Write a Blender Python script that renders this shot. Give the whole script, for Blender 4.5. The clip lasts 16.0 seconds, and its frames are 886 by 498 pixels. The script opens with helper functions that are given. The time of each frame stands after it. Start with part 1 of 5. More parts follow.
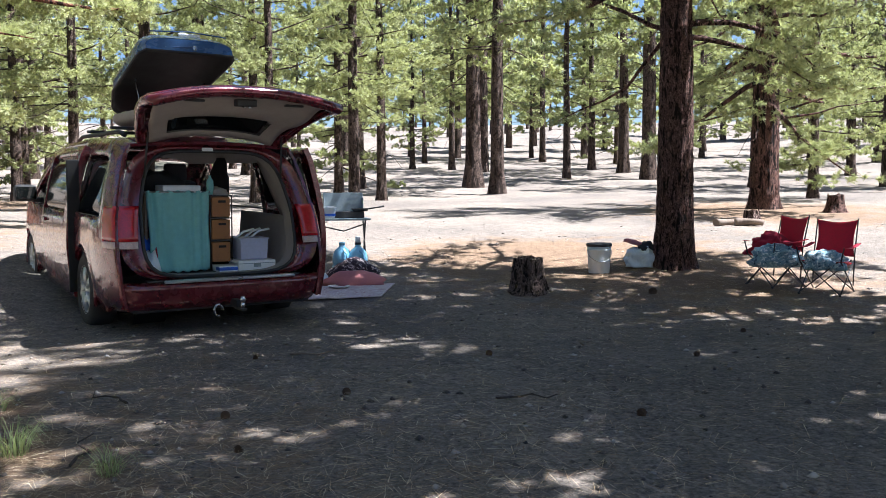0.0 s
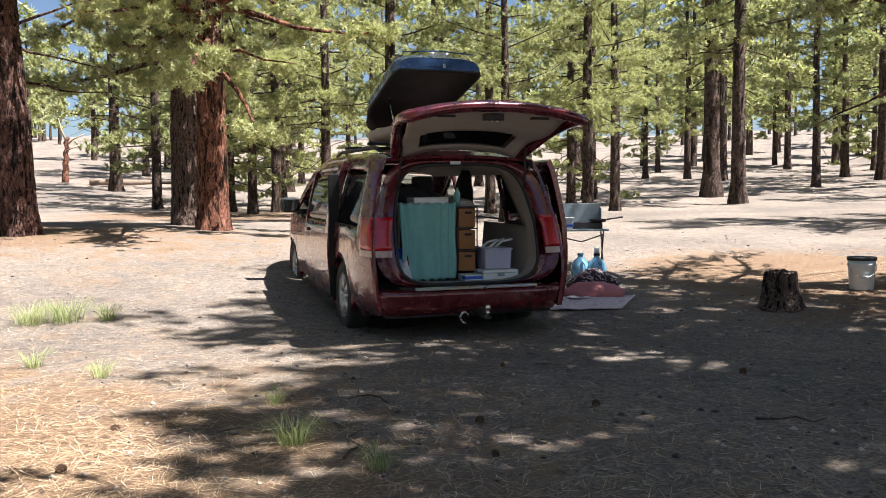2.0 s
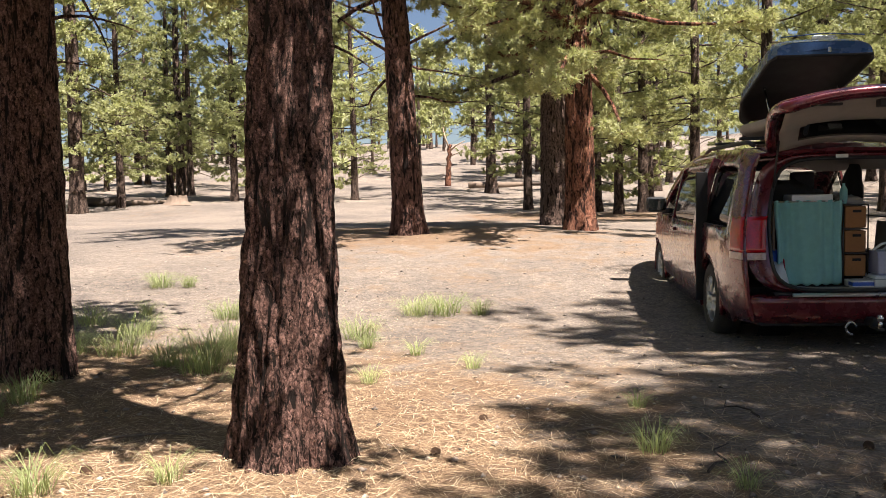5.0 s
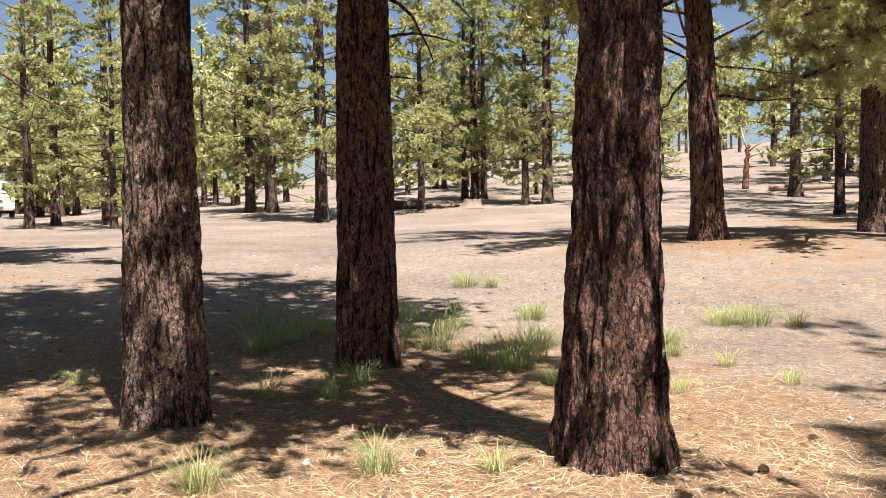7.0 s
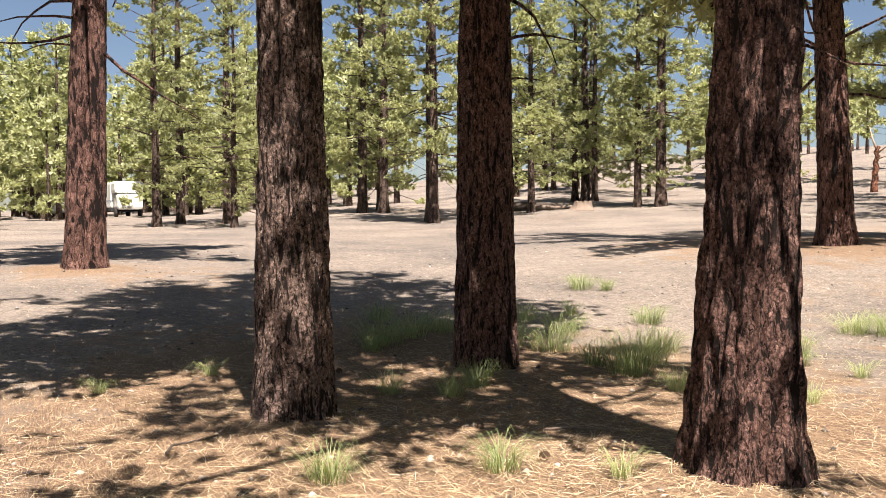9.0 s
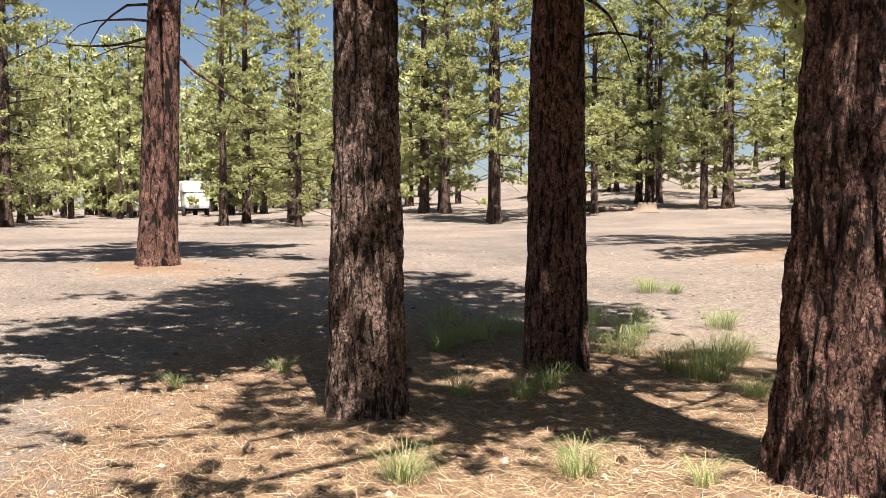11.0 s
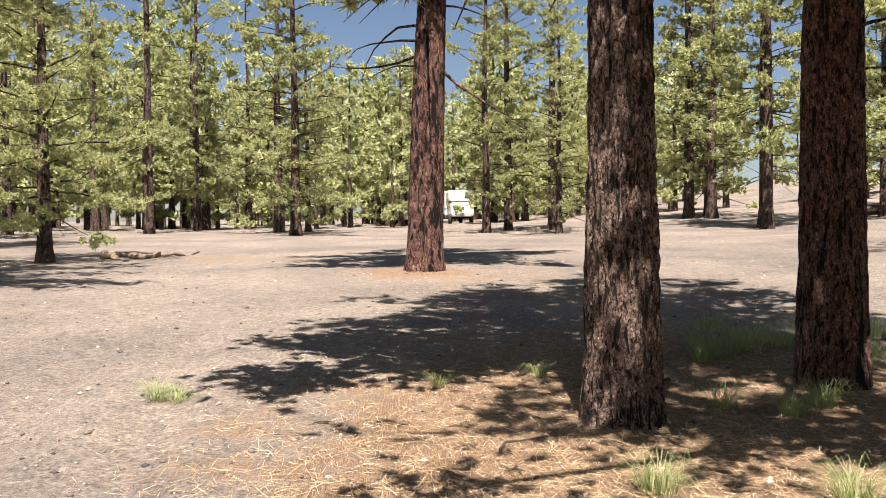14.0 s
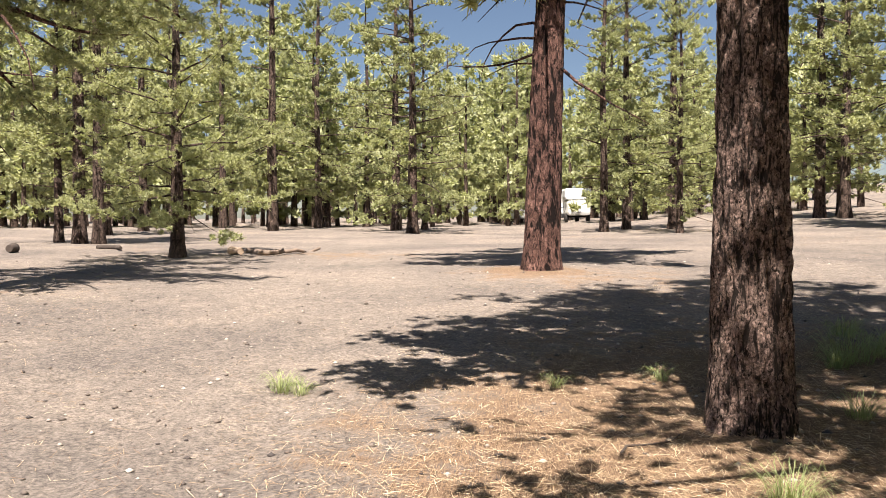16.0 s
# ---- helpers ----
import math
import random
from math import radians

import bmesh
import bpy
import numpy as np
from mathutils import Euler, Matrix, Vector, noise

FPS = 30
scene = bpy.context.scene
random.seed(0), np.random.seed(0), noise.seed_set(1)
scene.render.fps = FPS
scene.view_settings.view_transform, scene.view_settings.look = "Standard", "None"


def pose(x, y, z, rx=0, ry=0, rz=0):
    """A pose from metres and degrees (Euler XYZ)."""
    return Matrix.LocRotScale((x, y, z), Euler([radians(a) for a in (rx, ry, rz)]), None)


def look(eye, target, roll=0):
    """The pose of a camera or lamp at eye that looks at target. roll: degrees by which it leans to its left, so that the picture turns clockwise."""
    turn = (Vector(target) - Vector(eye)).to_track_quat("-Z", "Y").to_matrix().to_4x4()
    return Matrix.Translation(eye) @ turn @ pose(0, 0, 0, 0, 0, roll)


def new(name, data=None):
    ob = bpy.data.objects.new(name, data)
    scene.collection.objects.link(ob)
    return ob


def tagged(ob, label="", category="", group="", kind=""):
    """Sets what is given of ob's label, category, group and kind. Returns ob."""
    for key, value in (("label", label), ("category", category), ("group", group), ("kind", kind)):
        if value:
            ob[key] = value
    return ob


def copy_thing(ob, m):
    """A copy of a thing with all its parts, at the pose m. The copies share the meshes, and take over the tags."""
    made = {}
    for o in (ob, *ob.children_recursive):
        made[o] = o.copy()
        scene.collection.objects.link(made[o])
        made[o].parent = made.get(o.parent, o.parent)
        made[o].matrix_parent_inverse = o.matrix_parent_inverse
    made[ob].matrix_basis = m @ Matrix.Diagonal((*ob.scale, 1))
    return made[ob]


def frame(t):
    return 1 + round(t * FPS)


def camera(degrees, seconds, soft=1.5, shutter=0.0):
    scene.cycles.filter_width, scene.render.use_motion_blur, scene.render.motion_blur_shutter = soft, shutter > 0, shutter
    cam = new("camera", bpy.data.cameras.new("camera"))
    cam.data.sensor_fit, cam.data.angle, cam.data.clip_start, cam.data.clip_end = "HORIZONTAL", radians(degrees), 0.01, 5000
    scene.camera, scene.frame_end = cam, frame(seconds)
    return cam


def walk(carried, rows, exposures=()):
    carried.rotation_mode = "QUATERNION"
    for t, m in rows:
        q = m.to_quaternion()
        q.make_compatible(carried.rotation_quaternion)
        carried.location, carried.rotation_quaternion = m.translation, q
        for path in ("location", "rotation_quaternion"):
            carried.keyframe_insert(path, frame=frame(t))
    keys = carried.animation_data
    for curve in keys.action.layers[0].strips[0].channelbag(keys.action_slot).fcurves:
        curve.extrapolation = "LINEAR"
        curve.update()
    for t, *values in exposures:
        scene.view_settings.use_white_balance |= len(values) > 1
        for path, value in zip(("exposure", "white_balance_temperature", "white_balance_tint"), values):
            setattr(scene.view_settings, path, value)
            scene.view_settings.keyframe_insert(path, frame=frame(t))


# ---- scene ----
cam = camera(54.4, 16.0, soft=0.45)

# seconds, eye, target, roll
PATH = [
    (0, (0.0, 0.0, 1.153), (-0.0, 1.996, 1.019), -0.3),
    (0.5, (-0.064, -0.01, 1.151), (-0.115, 1.985, 1.017), -0.3),
    (1, (-0.116, -0.03, 1.155), (-0.278, 1.958, 1.014), -0.5),
    (1.5, (-0.149, -0.036, 1.158), (-0.451, 1.937, 1.023), -1.0),
    (2, (-0.13, -0.054, 1.16), (-0.649, 1.875, 1.054), -0.6),
    (2.5, (-0.077, 0.036, 1.163), (-0.793, 1.901, 1.073), -0.4),
    (3, (-0.059, 0.088, 1.162), (-0.909, 1.897, 1.068), -0.2),
    (3.2, (-0.081, 0.096, 1.154), (-0.992, 1.873, 1.062), -0.3),
    (5.3, (-0.161, -0.012, 1.161), (-1.488, 1.479, 1.062), -1.1),
    (5.5, (-0.178, -0.029, 1.16), (-1.557, 1.415, 1.057), -1.0),
    (6, (-0.206, -0.07, 1.156), (-1.7, 1.255, 1.057), -0.8),
    (6.5, (-0.224, -0.126, 1.168), (-1.844, 1.045, 1.082), -0.9),
    (7, (-0.238, -0.15, 1.166), (-1.929, 0.915, 1.092), -0.8),
    (7.5, (-0.25, -0.165, 1.166), (-1.985, 0.828, 1.098), -0.6),
    (8, (-0.248, -0.189, 1.166), (-2.017, 0.744, 1.103), -0.4),
    (8.5, (-0.26, -0.214, 1.166), (-2.051, 0.675, 1.104), -0.4),
    (9, (-0.271, -0.236, 1.162), (-2.082, 0.612, 1.094), -0.3),
    (11.3, (-0.33, -0.302, 1.158), (-2.211, 0.374, 1.085), 0.1),
    (11.5, (-0.319, -0.292, 1.159), (-2.213, 0.349, 1.08), 0.1),
    (12, (-0.312, -0.26, 1.162), (-2.227, 0.31, 1.088), 0.0),
    (12.5, (-0.298, -0.25, 1.165), (-2.239, 0.229, 1.11), -0.0),
    (13, (-0.294, -0.248, 1.163), (-2.26, 0.116, 1.119), -0.3),
    (13.5, (-0.279, -0.264, 1.163), (-2.266, -0.038, 1.116), -0.5),
    (14, (-0.276, -0.274, 1.162), (-2.271, -0.138, 1.113), -0.5),
    (14.5, (-0.291, -0.283, 1.161), (-2.289, -0.221, 1.106), -0.5),
    (15, (-0.291, -0.29, 1.165), (-2.291, -0.309, 1.118), -0.5),
    (15.5, (-0.29, -0.296, 1.164), (-2.287, -0.371, 1.12), -0.5),
    (16, (-0.296, -0.3, 1.162), (-2.29, -0.43, 1.111), -0.2),
]
walk(cam, [(t, look(eye, target, roll)) for t, eye, target, roll in PATH],
     [(0, 2.02, 5350, 11), (1.5, 1.88, 5750, 12), (3, 1.68, 6150, 14), (5.5, 1.6, 6450, 16), (16, 1.5, 6400, 15)])

# ---- light: high midday sun from the east side of the clearing, clear blue sky ----
SUN_EL, SUN_AZ = 62.0, 3.0            # degrees; azimuth turned from +x towards -y
sun_dir = Vector((math.cos(radians(SUN_EL)) * math.cos(radians(SUN_AZ)), -math.cos(radians(SUN_EL)) * math.sin(radians(SUN_AZ)), math.sin(radians(SUN_EL))))
world = bpy.data.worlds.new("sky")
scene.world = world
world.use_nodes = True
wn = world.node_tree.nodes
sky = wn.new("ShaderNodeTexSky")
sky.sky_type, sky.sun_disc = "NISHITA", False
sky.sun_elevation, sky.sun_rotation = radians(SUN_EL), radians(90 + SUN_AZ)
sky.altitude = 200
sky.air_density, sky.dust_density = 1.0, 0.8
world.node_tree.links.new(sky.outputs[0], wn["Background"].inputs[0])
wn["Background"].inputs[1].default_value = 0.034
lamp = bpy.data.lights.new("sun", "SUN")
lamp.energy, lamp.angle, lamp.color = 5.0, radians(0.53), (1.0, 0.92, 0.80)
sun = new("sun", lamp)
sun.matrix_world = look(sun_dir * 50, (0, 0, 0))


# ---- materials ----
def mat(name, rough=0.6, metal=0.0):
    m = bpy.data.materials.new(name)
    m.use_nodes = True
    b = m.node_tree.nodes["Principled BSDF"]
    b.inputs["Roughness"].default_value, b.inputs["Metallic"].default_value = rough, metal
    return m, m.node_tree.nodes, m.node_tree.links, b


def coords(n, l, scale=(1, 1, 1), kind="Object"):
    tc, mp = n.new("ShaderNodeTexCoord"), n.new("ShaderNodeMapping")
    mp.inputs["Scale"].default_value = scale
    l.new(tc.outputs[kind], mp.inputs["Vector"])
    return mp.outputs[0]


def tex_noise(n, l, vec, scale, detail=4, rough=0.6, dist=0.0):
    t = n.new("ShaderNodeTexNoise")
    t.inputs["Scale"].default_value, t.inputs["Detail"].default_value = scale, detail
    t.inputs["Roughness"].default_value, t.inputs["Distortion"].default_value = rough, dist
    if vec is not None:
        l.new(vec, t.inputs["Vector"])
    return t.outputs["Fac"]


def ramp(n, l, fac, stops):
    r = n.new("ShaderNodeValToRGB")
    e = r.color_ramp.elements
    while len(e) < len(stops):
        e.new(0.5)
    for k, (p, c) in enumerate(stops):
        e[k].position, e[k].color = p, (*c, 1) if len(c) == 3 else c
    l.new(fac, r.inputs[0])
    return r.outputs[0]


def mix(n, l, fac, a, b, mode="MIX"):
    m = n.new("ShaderNodeMix")
    m.data_type, m.blend_type = "RGBA", mode
    for sock, v in ((m.inputs[0], fac), (m.inputs[6], a), (m.inputs[7], b)):
        if isinstance(v, (int, float)):
            sock.default_value = v
        elif isinstance(v, tuple):
            sock.default_value = (*v, 1)
        else:
            l.new(v, sock)
    return m.outputs[2]


def math_node(n, l, op, a, b=0.0):
    m = n.new("ShaderNodeMath")
    m.operation = op
    for sock, v in ((m.inputs[0], a), (m.inputs[1], b)):
        if isinstance(v, (int, float)):
            sock.default_value = v
        else:
            l.new(v, sock)
    return m.outputs[0]


def bump(n, l, b, height, strength=0.5, dist=0.02):
    bp = n.new("ShaderNodeBump")
    bp.inputs["Strength"].default_value, bp.inputs["Distance"].default_value = strength, dist
    l.new(height, bp.inputs["Height"])
    l.new(bp.outputs[0], b.inputs["Normal"])


def simple(name, colour, rough=0.6, metal=0.0, scale=20.0, vary=0.25, relief=0.0, coat=0.0):
    """A surface of one colour with mottling at two scales and a little relief."""
    m, n, l, b = mat(name, rough, metal)
    v = coords(n, l)
    f = tex_noise(n, l, v, scale, 5)
    g = tex_noise(n, l, v, scale * 0.12, 3)
    f2 = math_node(n, l, "ADD", math_node(n, l, "MULTIPLY", f, 0.5), math_node(n, l, "MULTIPLY", g, 0.5))
    lo, hi = tuple(c * (1 - vary) for c in colour), tuple(min(1, c * (1 + vary)) for c in colour)
    l.new(ramp(n, l, f2, [(0.32, lo), (0.68, hi)]), b.inputs["Base Color"])
    l.new(math_node(n, l, "ADD", math_node(n, l, "MULTIPLY", g, 0.3), rough - 0.15), b.inputs["Roughness"])
    if relief:
        bump(n, l, b, f, relief, 0.01)
    if coat:
        b.inputs["Coat Weight"].default_value, b.inputs["Coat Roughness"].default_value = coat, 0.06
    return m


def bark_material(name, plate, plate2, fissure, sx, tall=0.75):
    """Small flaky scales with dark pits between them, and long crooked fissures."""
    m, n, l, b = mat(name, 0.92)
    b.inputs["Specular IOR Level"].default_value = 0.2
    v = coords(n, l, (1, 1, tall))
    wob = n.new("ShaderNodeTexNoise")
    wob.inputs["Scale"].default_value, wob.inputs["Detail"].default_value, wob.inputs["Roughness"].default_value = sx * 0.7, 4, 0.7
    l.new(v, wob.inputs["Vector"])
    add = n.new("ShaderNodeMixRGB")
    add.blend_type = "LINEAR_LIGHT"
    add.inputs[0].default_value = 0.9 / sx
    l.new(v, add.inputs[1]), l.new(wob.outputs["Color"], add.inputs[2])
    vo, vc = n.new("ShaderNodeTexVoronoi"), n.new("ShaderNodeTexVoronoi")
    vo.feature = "DISTANCE_TO_EDGE"
    for t in (vo, vc):
        t.inputs["Scale"].default_value = sx
        l.new(add.outputs[0], t.inputs["Vector"])
    sep = n.new("ShaderNodeSeparateColor")
    l.new(vc.outputs["Color"], sep.inputs[0])
    fine = tex_noise(n, l, coords(n, l), 62, 6, 0.8)
    pits = tex_noise(n, l, coords(n, l, (1, 1, tall * 0.9)), sx * 0.85, 5, 0.72, 0.4)
    long = tex_noise(n, l, coords(n, l, (1, 1, 0.2)), sx * 0.5, 4, 0.65, 0.5)
    big = tex_noise(n, l, coords(n, l), 2.2, 3)
    tone = math_node(n, l, "ADD", math_node(n, l, "MULTIPLY", sep.outputs[0], 0.65), math_node(n, l, "MULTIPLY", big, 0.35))
    base = mix(n, l, tone, plate, plate2)
    base = mix(n, l, 1.0, base, ramp(n, l, fine, [(0.34, (0.35, 0.33, 0.32)), (0.5, (1.0, 0.96, 0.94)), (0.66, (2.3, 2.2, 2.15))]), "MULTIPLY")
    rift = ramp(n, l, pits, [(0.41, (0, 0, 0)), (0.47, (1, 1, 1))])
    crack = ramp(n, l, long, [(0.40, (0, 0, 0)), (0.46, (1, 1, 1))])
    edge = ramp(n, l, vo.outputs["Distance"], [(0.0, (0.45, 0.45, 0.45)), (0.12, (1, 1, 1))])
    k = mix(n, l, 1.0, mix(n, l, 1.0, rift, edge, "MULTIPLY"), crack, "MULTIPLY")
    l.new(mix(n, l, k, fissure, base), b.inputs["Base Color"])
    bump(n, l, b, math_node(n, l, "ADD", k, math_node(n, l, "MULTIPLY", fine, 0.6)), 1.0, 0.03)
    return m


BARK = bark_material("dark_pine_bark", (0.1, 0.054, 0.043), (0.28, 0.17, 0.142), (0.014, 0.009, 0.007), 38.0, 0.52)
BARK_PLATED = bark_material("plated_pine_bark", (0.085, 0.045, 0.036), (0.24, 0.14, 0.115), (0.01, 0.006, 0.005), 17.0, 0.45)
BARK_GREY = bark_material("grey_pine_bark", (0.16, 0.105, 0.086), (0.36, 0.27, 0.23), (0.02, 0.014, 0.011), 46.0, 0.6)
BARK_RED = bark_material("orange_pine_bark", (0.2, 0.075, 0.045), (0.36, 0.19, 0.13), (0.025, 0.012, 0.009), 20.0, 0.4)
BARK_FAR = bark_material("young_pine_bark", (0.085, 0.058, 0.047), (0.16, 0.12, 0.1), (0.025, 0.017, 0.013), 14.0)


def needle_material(name, lo, hi):
    m, n, l, b = mat(name, 0.55)
    b.inputs["Specular IOR Level"].default_value = 0.3
    geo, info = n.new("ShaderNodeNewGeometry"), n.new("ShaderNodeObjectInfo")
    f = math_node(n, l, "ADD", math_node(n, l, "MULTIPLY", geo.outputs["Random Per Island"], 0.6), math_node(n, l, "MULTIPLY", info.outputs["Random"], 0.4))
    c = ramp(n, l, f, [(0.0, lo), (0.55, tuple((p + q) / 2 for p, q in zip(lo, hi))), (0.93, hi), (1.0, (0.17, 0.12, 0.05))])
    l.new(c, b.inputs["Base Color"])
    tr = n.new("ShaderNodeBsdfTranslucent")
    l.new(mix(n, l, 1.0, c, (1.4, 1.45, 0.95), "MULTIPLY"), tr.inputs["Color"])
    ms = n.new("ShaderNodeMixShader")
    ms.inputs[0].default_value = 0.38
    l.new(b.outputs[0], ms.inputs[1]), l.new(tr.outputs[0], ms.inputs[2])
    l.new(ms.outputs[0], n["Material Output"].inputs["Surface"])
    return m


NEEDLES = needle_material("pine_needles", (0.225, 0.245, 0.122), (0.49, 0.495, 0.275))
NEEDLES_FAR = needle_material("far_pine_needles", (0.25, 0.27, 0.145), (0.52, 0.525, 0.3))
GRASS = needle_material("grass_blades", (0.16, 0.2, 0.085), (0.44, 0.48, 0.25))


def ground_material():
    m, n, l, b = mat("cinder_soil_with_needles", 0.95)
    b.inputs["Specular IOR Level"].default_value = 0.15
    v = coords(n, l)
    big, mid = tex_noise(n, l, v, 0.35, 4), tex_noise(n, l, v, 2.2, 5)
    grit, fine = tex_noise(n, l, v, 38, 6, 0.75), tex_noise(n, l, v, 160, 3, 0.7)
    soil = mix(n, l, ramp(n, l, big, [(0.36, (0, 0, 0)), (0.64, (1, 1, 1))]), (0.135, 0.121, 0.112), (0.262, 0.226, 0.192))
    soil = mix(n, l, math_node(n, l, "MULTIPLY", mid, 0.6), soil, (0.225, 0.195, 0.168))
    soil = mix(n, l, 1.0, soil, ramp(n, l, grit, [(0.3, (0.3, 0.3, 0.31)), (0.7, (1.65, 1.6, 1.55))]), "MULTIPLY")
    clod = tex_noise(n, l, v, 9.0, 7, 0.8)
    soil = mix(n, l, 1.0, soil, ramp(n, l, clod, [(0.33, (0.62, 0.62, 0.63)), (0.5, (1, 1, 1)), (0.68, (1.35, 1.32, 1.28))]), "MULTIPLY")
    # matted needle litter: fine strands in several directions
    strands = None
    for ang in (12, 55, 100, 146):
        mp = n.new("ShaderNodeMapping")
        mp.inputs["Rotation"].default_value, mp.inputs["Scale"].default_value = (0, 0, radians(ang)), (9, 130, 1)
        tc = n.new("ShaderNodeTexCoord")
        l.new(tc.outputs["Object"], mp.inputs["Vector"])
        s = tex_noise(n, l, mp.outputs[0], 1.0, 3, 0.6, 0.9)
        strands = s if strands is None else math_node(n, l, "MAXIMUM", strands, s)
    duff = ramp(n, l, strands, [(0.5, (0.07, 0.04, 0.027)), (0.62, (0.22, 0.142, 0.09)), (0.78, (0.5, 0.385, 0.26))])
    duff = mix(n, l, math_node(n, l, "MULTIPLY", big, 0.4), duff, (0.33, 0.245, 0.165))
    at = n.new("ShaderNodeAttribute")
    at.attribute_name = "litter"
    w = math_node(n, l, "ADD", at.outputs["Fac"], math_node(n, l, "MULTIPLY", math_node(n, l, "SUBTRACT", mid, 0.5), 1.5))
    w = math_node(n, l, "ADD", w, math_node(n, l, "MULTIPLY", math_node(n, l, "SUBTRACT", strands, 0.62), 1.6))
    wr = ramp(n, l, w, [(0.28, (0, 0, 0)), (0.62, (1, 1, 1))])
    # dark cinder flecks and pale chips
    fl = ramp(n, l, fine, [(0.3, (0.3, 0.3, 0.3)), (0.43, (1, 1, 1)), (0.62, (1, 1, 1)), (0.74, (1.8, 1.72, 1.6))])
    l.new(mix(n, l, 1.0, mix(n, l, wr, soil, duff), fl, "MULTIPLY"), b.inputs["Base Color"])
    h = math_node(n, l, "ADD", math_node(n, l, "MULTIPLY", grit, 0.6), math_node(n, l, "MULTIPLY", strands, 0.7))
    bump(n, l, b, math_node(n, l, "ADD", h, math_node(n, l, "MULTIPLY", mid, 1.2)), 0.7, 0.03)
    return m


GROUND = ground_material()


# ---- mesh helpers ----
def mesh_from(name, verts, faces, material, smooth=False):
    me = bpy.data.meshes.new(name)
    me.from_pydata([tuple(v) for v in verts], [], faces)
    me.materials.append(material)
    if smooth:
        me.polygons.foreach_set("use_smooth", [True] * len(me.polygons))
    me.update()
    return me


def tri_mesh(name, verts, tris, material):
    """A large triangle mesh from numpy arrays."""
    me = bpy.data.meshes.new(name)
    me.vertices.add(len(verts)), me.loops.add(len(tris) * 3), me.polygons.add(len(tris))
    me.vertices.foreach_set("co", np.asarray(verts, np.float32).ravel())
    me.loops.foreach_set("vertex_index", np.asarray(tris, np.int32).ravel())
    me.polygons.foreach_set("loop_start", np.arange(0, len(tris) * 3, 3, dtype=np.int32))
    me.polygons.foreach_set("loop_total", np.full(len(tris), 3, np.int32))
    me.materials.append(material)
    me.update(calc_edges=True)
    return me


def part(name, data, material, parent, label=""):
    """One mesh object under a thing or a part; data: a bmesh or a mesh."""
    if isinstance(data, bmesh.types.BMesh):
        me = bpy.data.meshes.new(name)
        data.to_mesh(me)
        data.free()
        data = me
    if material and not data.materials:
        data.materials.append(material)
    ob = new(name, data)
    ob.parent = parent
    if label:
        tagged(ob, label)
    return ob


def thing(name, m, label, category, group="", kind=""):
    ob = new(name)
    ob.empty_display_size = 0.2
    ob.matrix_basis = m
    return tagged(ob, label, category, group, kind)


def tube(points, radii, sides=6, cap=True, bm=None):
    """A tapered round bar along points."""
    bm = bm or bmesh.new()
    rings = []
    pts = [Vector(p) for p in points]
    for k, p in enumerate(pts):
        d = (pts[min(k + 1, len(pts) - 1)] - pts[max(k - 1, 0)]).normalized()
        a = d.orthogonal().normalized() if k == 0 else (a - d * a.dot(d)).normalized()
        b = d.cross(a)
        r = radii[k] if hasattr(radii, "__len__") else radii
        rings.append([bm.verts.new(p + (a * math.cos(t) + b * math.sin(t)) * r) for t in [6.28318 * j / sides for j in range(sides)]])
    for u, w in zip(rings, rings[1:]):
        for j in range(sides):
            f = bm.faces.new((u[j], u[(j + 1) % sides], w[(j + 1) % sides], w[j]))
            f.smooth = True
    if cap:
        bm.faces.new(rings[0][::-1]), bm.faces.new(rings[-1])
    return bm


def box(size, at=(0, 0, 0), bevel=0.0, rot=None, bm=None, taper=0.0):
    """A bevelled block; at is its centre."""
    own = bmesh.new()
    bmesh.ops.create_cube(own, size=1)
    for v in own.verts:
        k = 1 - taper * (0.5 - v.co.z)
        v.co = Vector((v.co.x * size[0] * k, v.co.y * size[1] * k, v.co.z * size[2]))
    if bevel:
        bmesh.ops.bevel(own, geom=own.edges[:], offset=bevel, segments=2, affect="EDGES", profile=0.6)
    m = Matrix.Translation(at) @ (rot.to_4x4() if rot else Matrix())
    bmesh.ops.transform(own, matrix=m, verts=own.verts)
    if bm is None:
        return own
    me = bpy.data.meshes.new("tmp")
    own.to_mesh(me)
    own.free()
    bm.from_mesh(me)
    bpy.data.meshes.remove(me)
    return bm


def lathe(profile, sides=24, bm=None, cap=True):
    """A turned body from (radius, height) pairs."""
    bm = bm or bmesh.new()
    rings = [[bm.verts.new((r * math.cos(6.28318 * j / sides), r * math.sin(6.28318 * j / sides), z)) for j in range(sides)] for r, z in profile]
    for u, w in zip(rings, rings[1:]):
        for j in range(sides):
            bm.faces.new((u[j], u[(j + 1) % sides], w[(j + 1) % sides], w[j])).smooth = True
    if cap:
        bm.faces.new(rings[0][::-1]), bm.faces.new(rings[-1])
    return bm


def sheet(fn, nu, nv, bm=None, keep=None):
    """A grid surface fn(u, v) with u, v in 0..1."""
    bm = bm or bmesh.new()
    g = [[bm.verts.new(fn(i / nu, j / nv)) for j in range(nv + 1)] for i in range(nu + 1)]
    for i in range(nu):
        for j in range(nv):
            if keep is None or keep(i, j):
                bm.faces.new((g[i][j], g[i + 1][j], g[i + 1][j + 1], g[i][j + 1])).smooth = True
    for v in [v for v in bm.verts if not v.link_faces]:
        bm.verts.remove(v)
    return bm


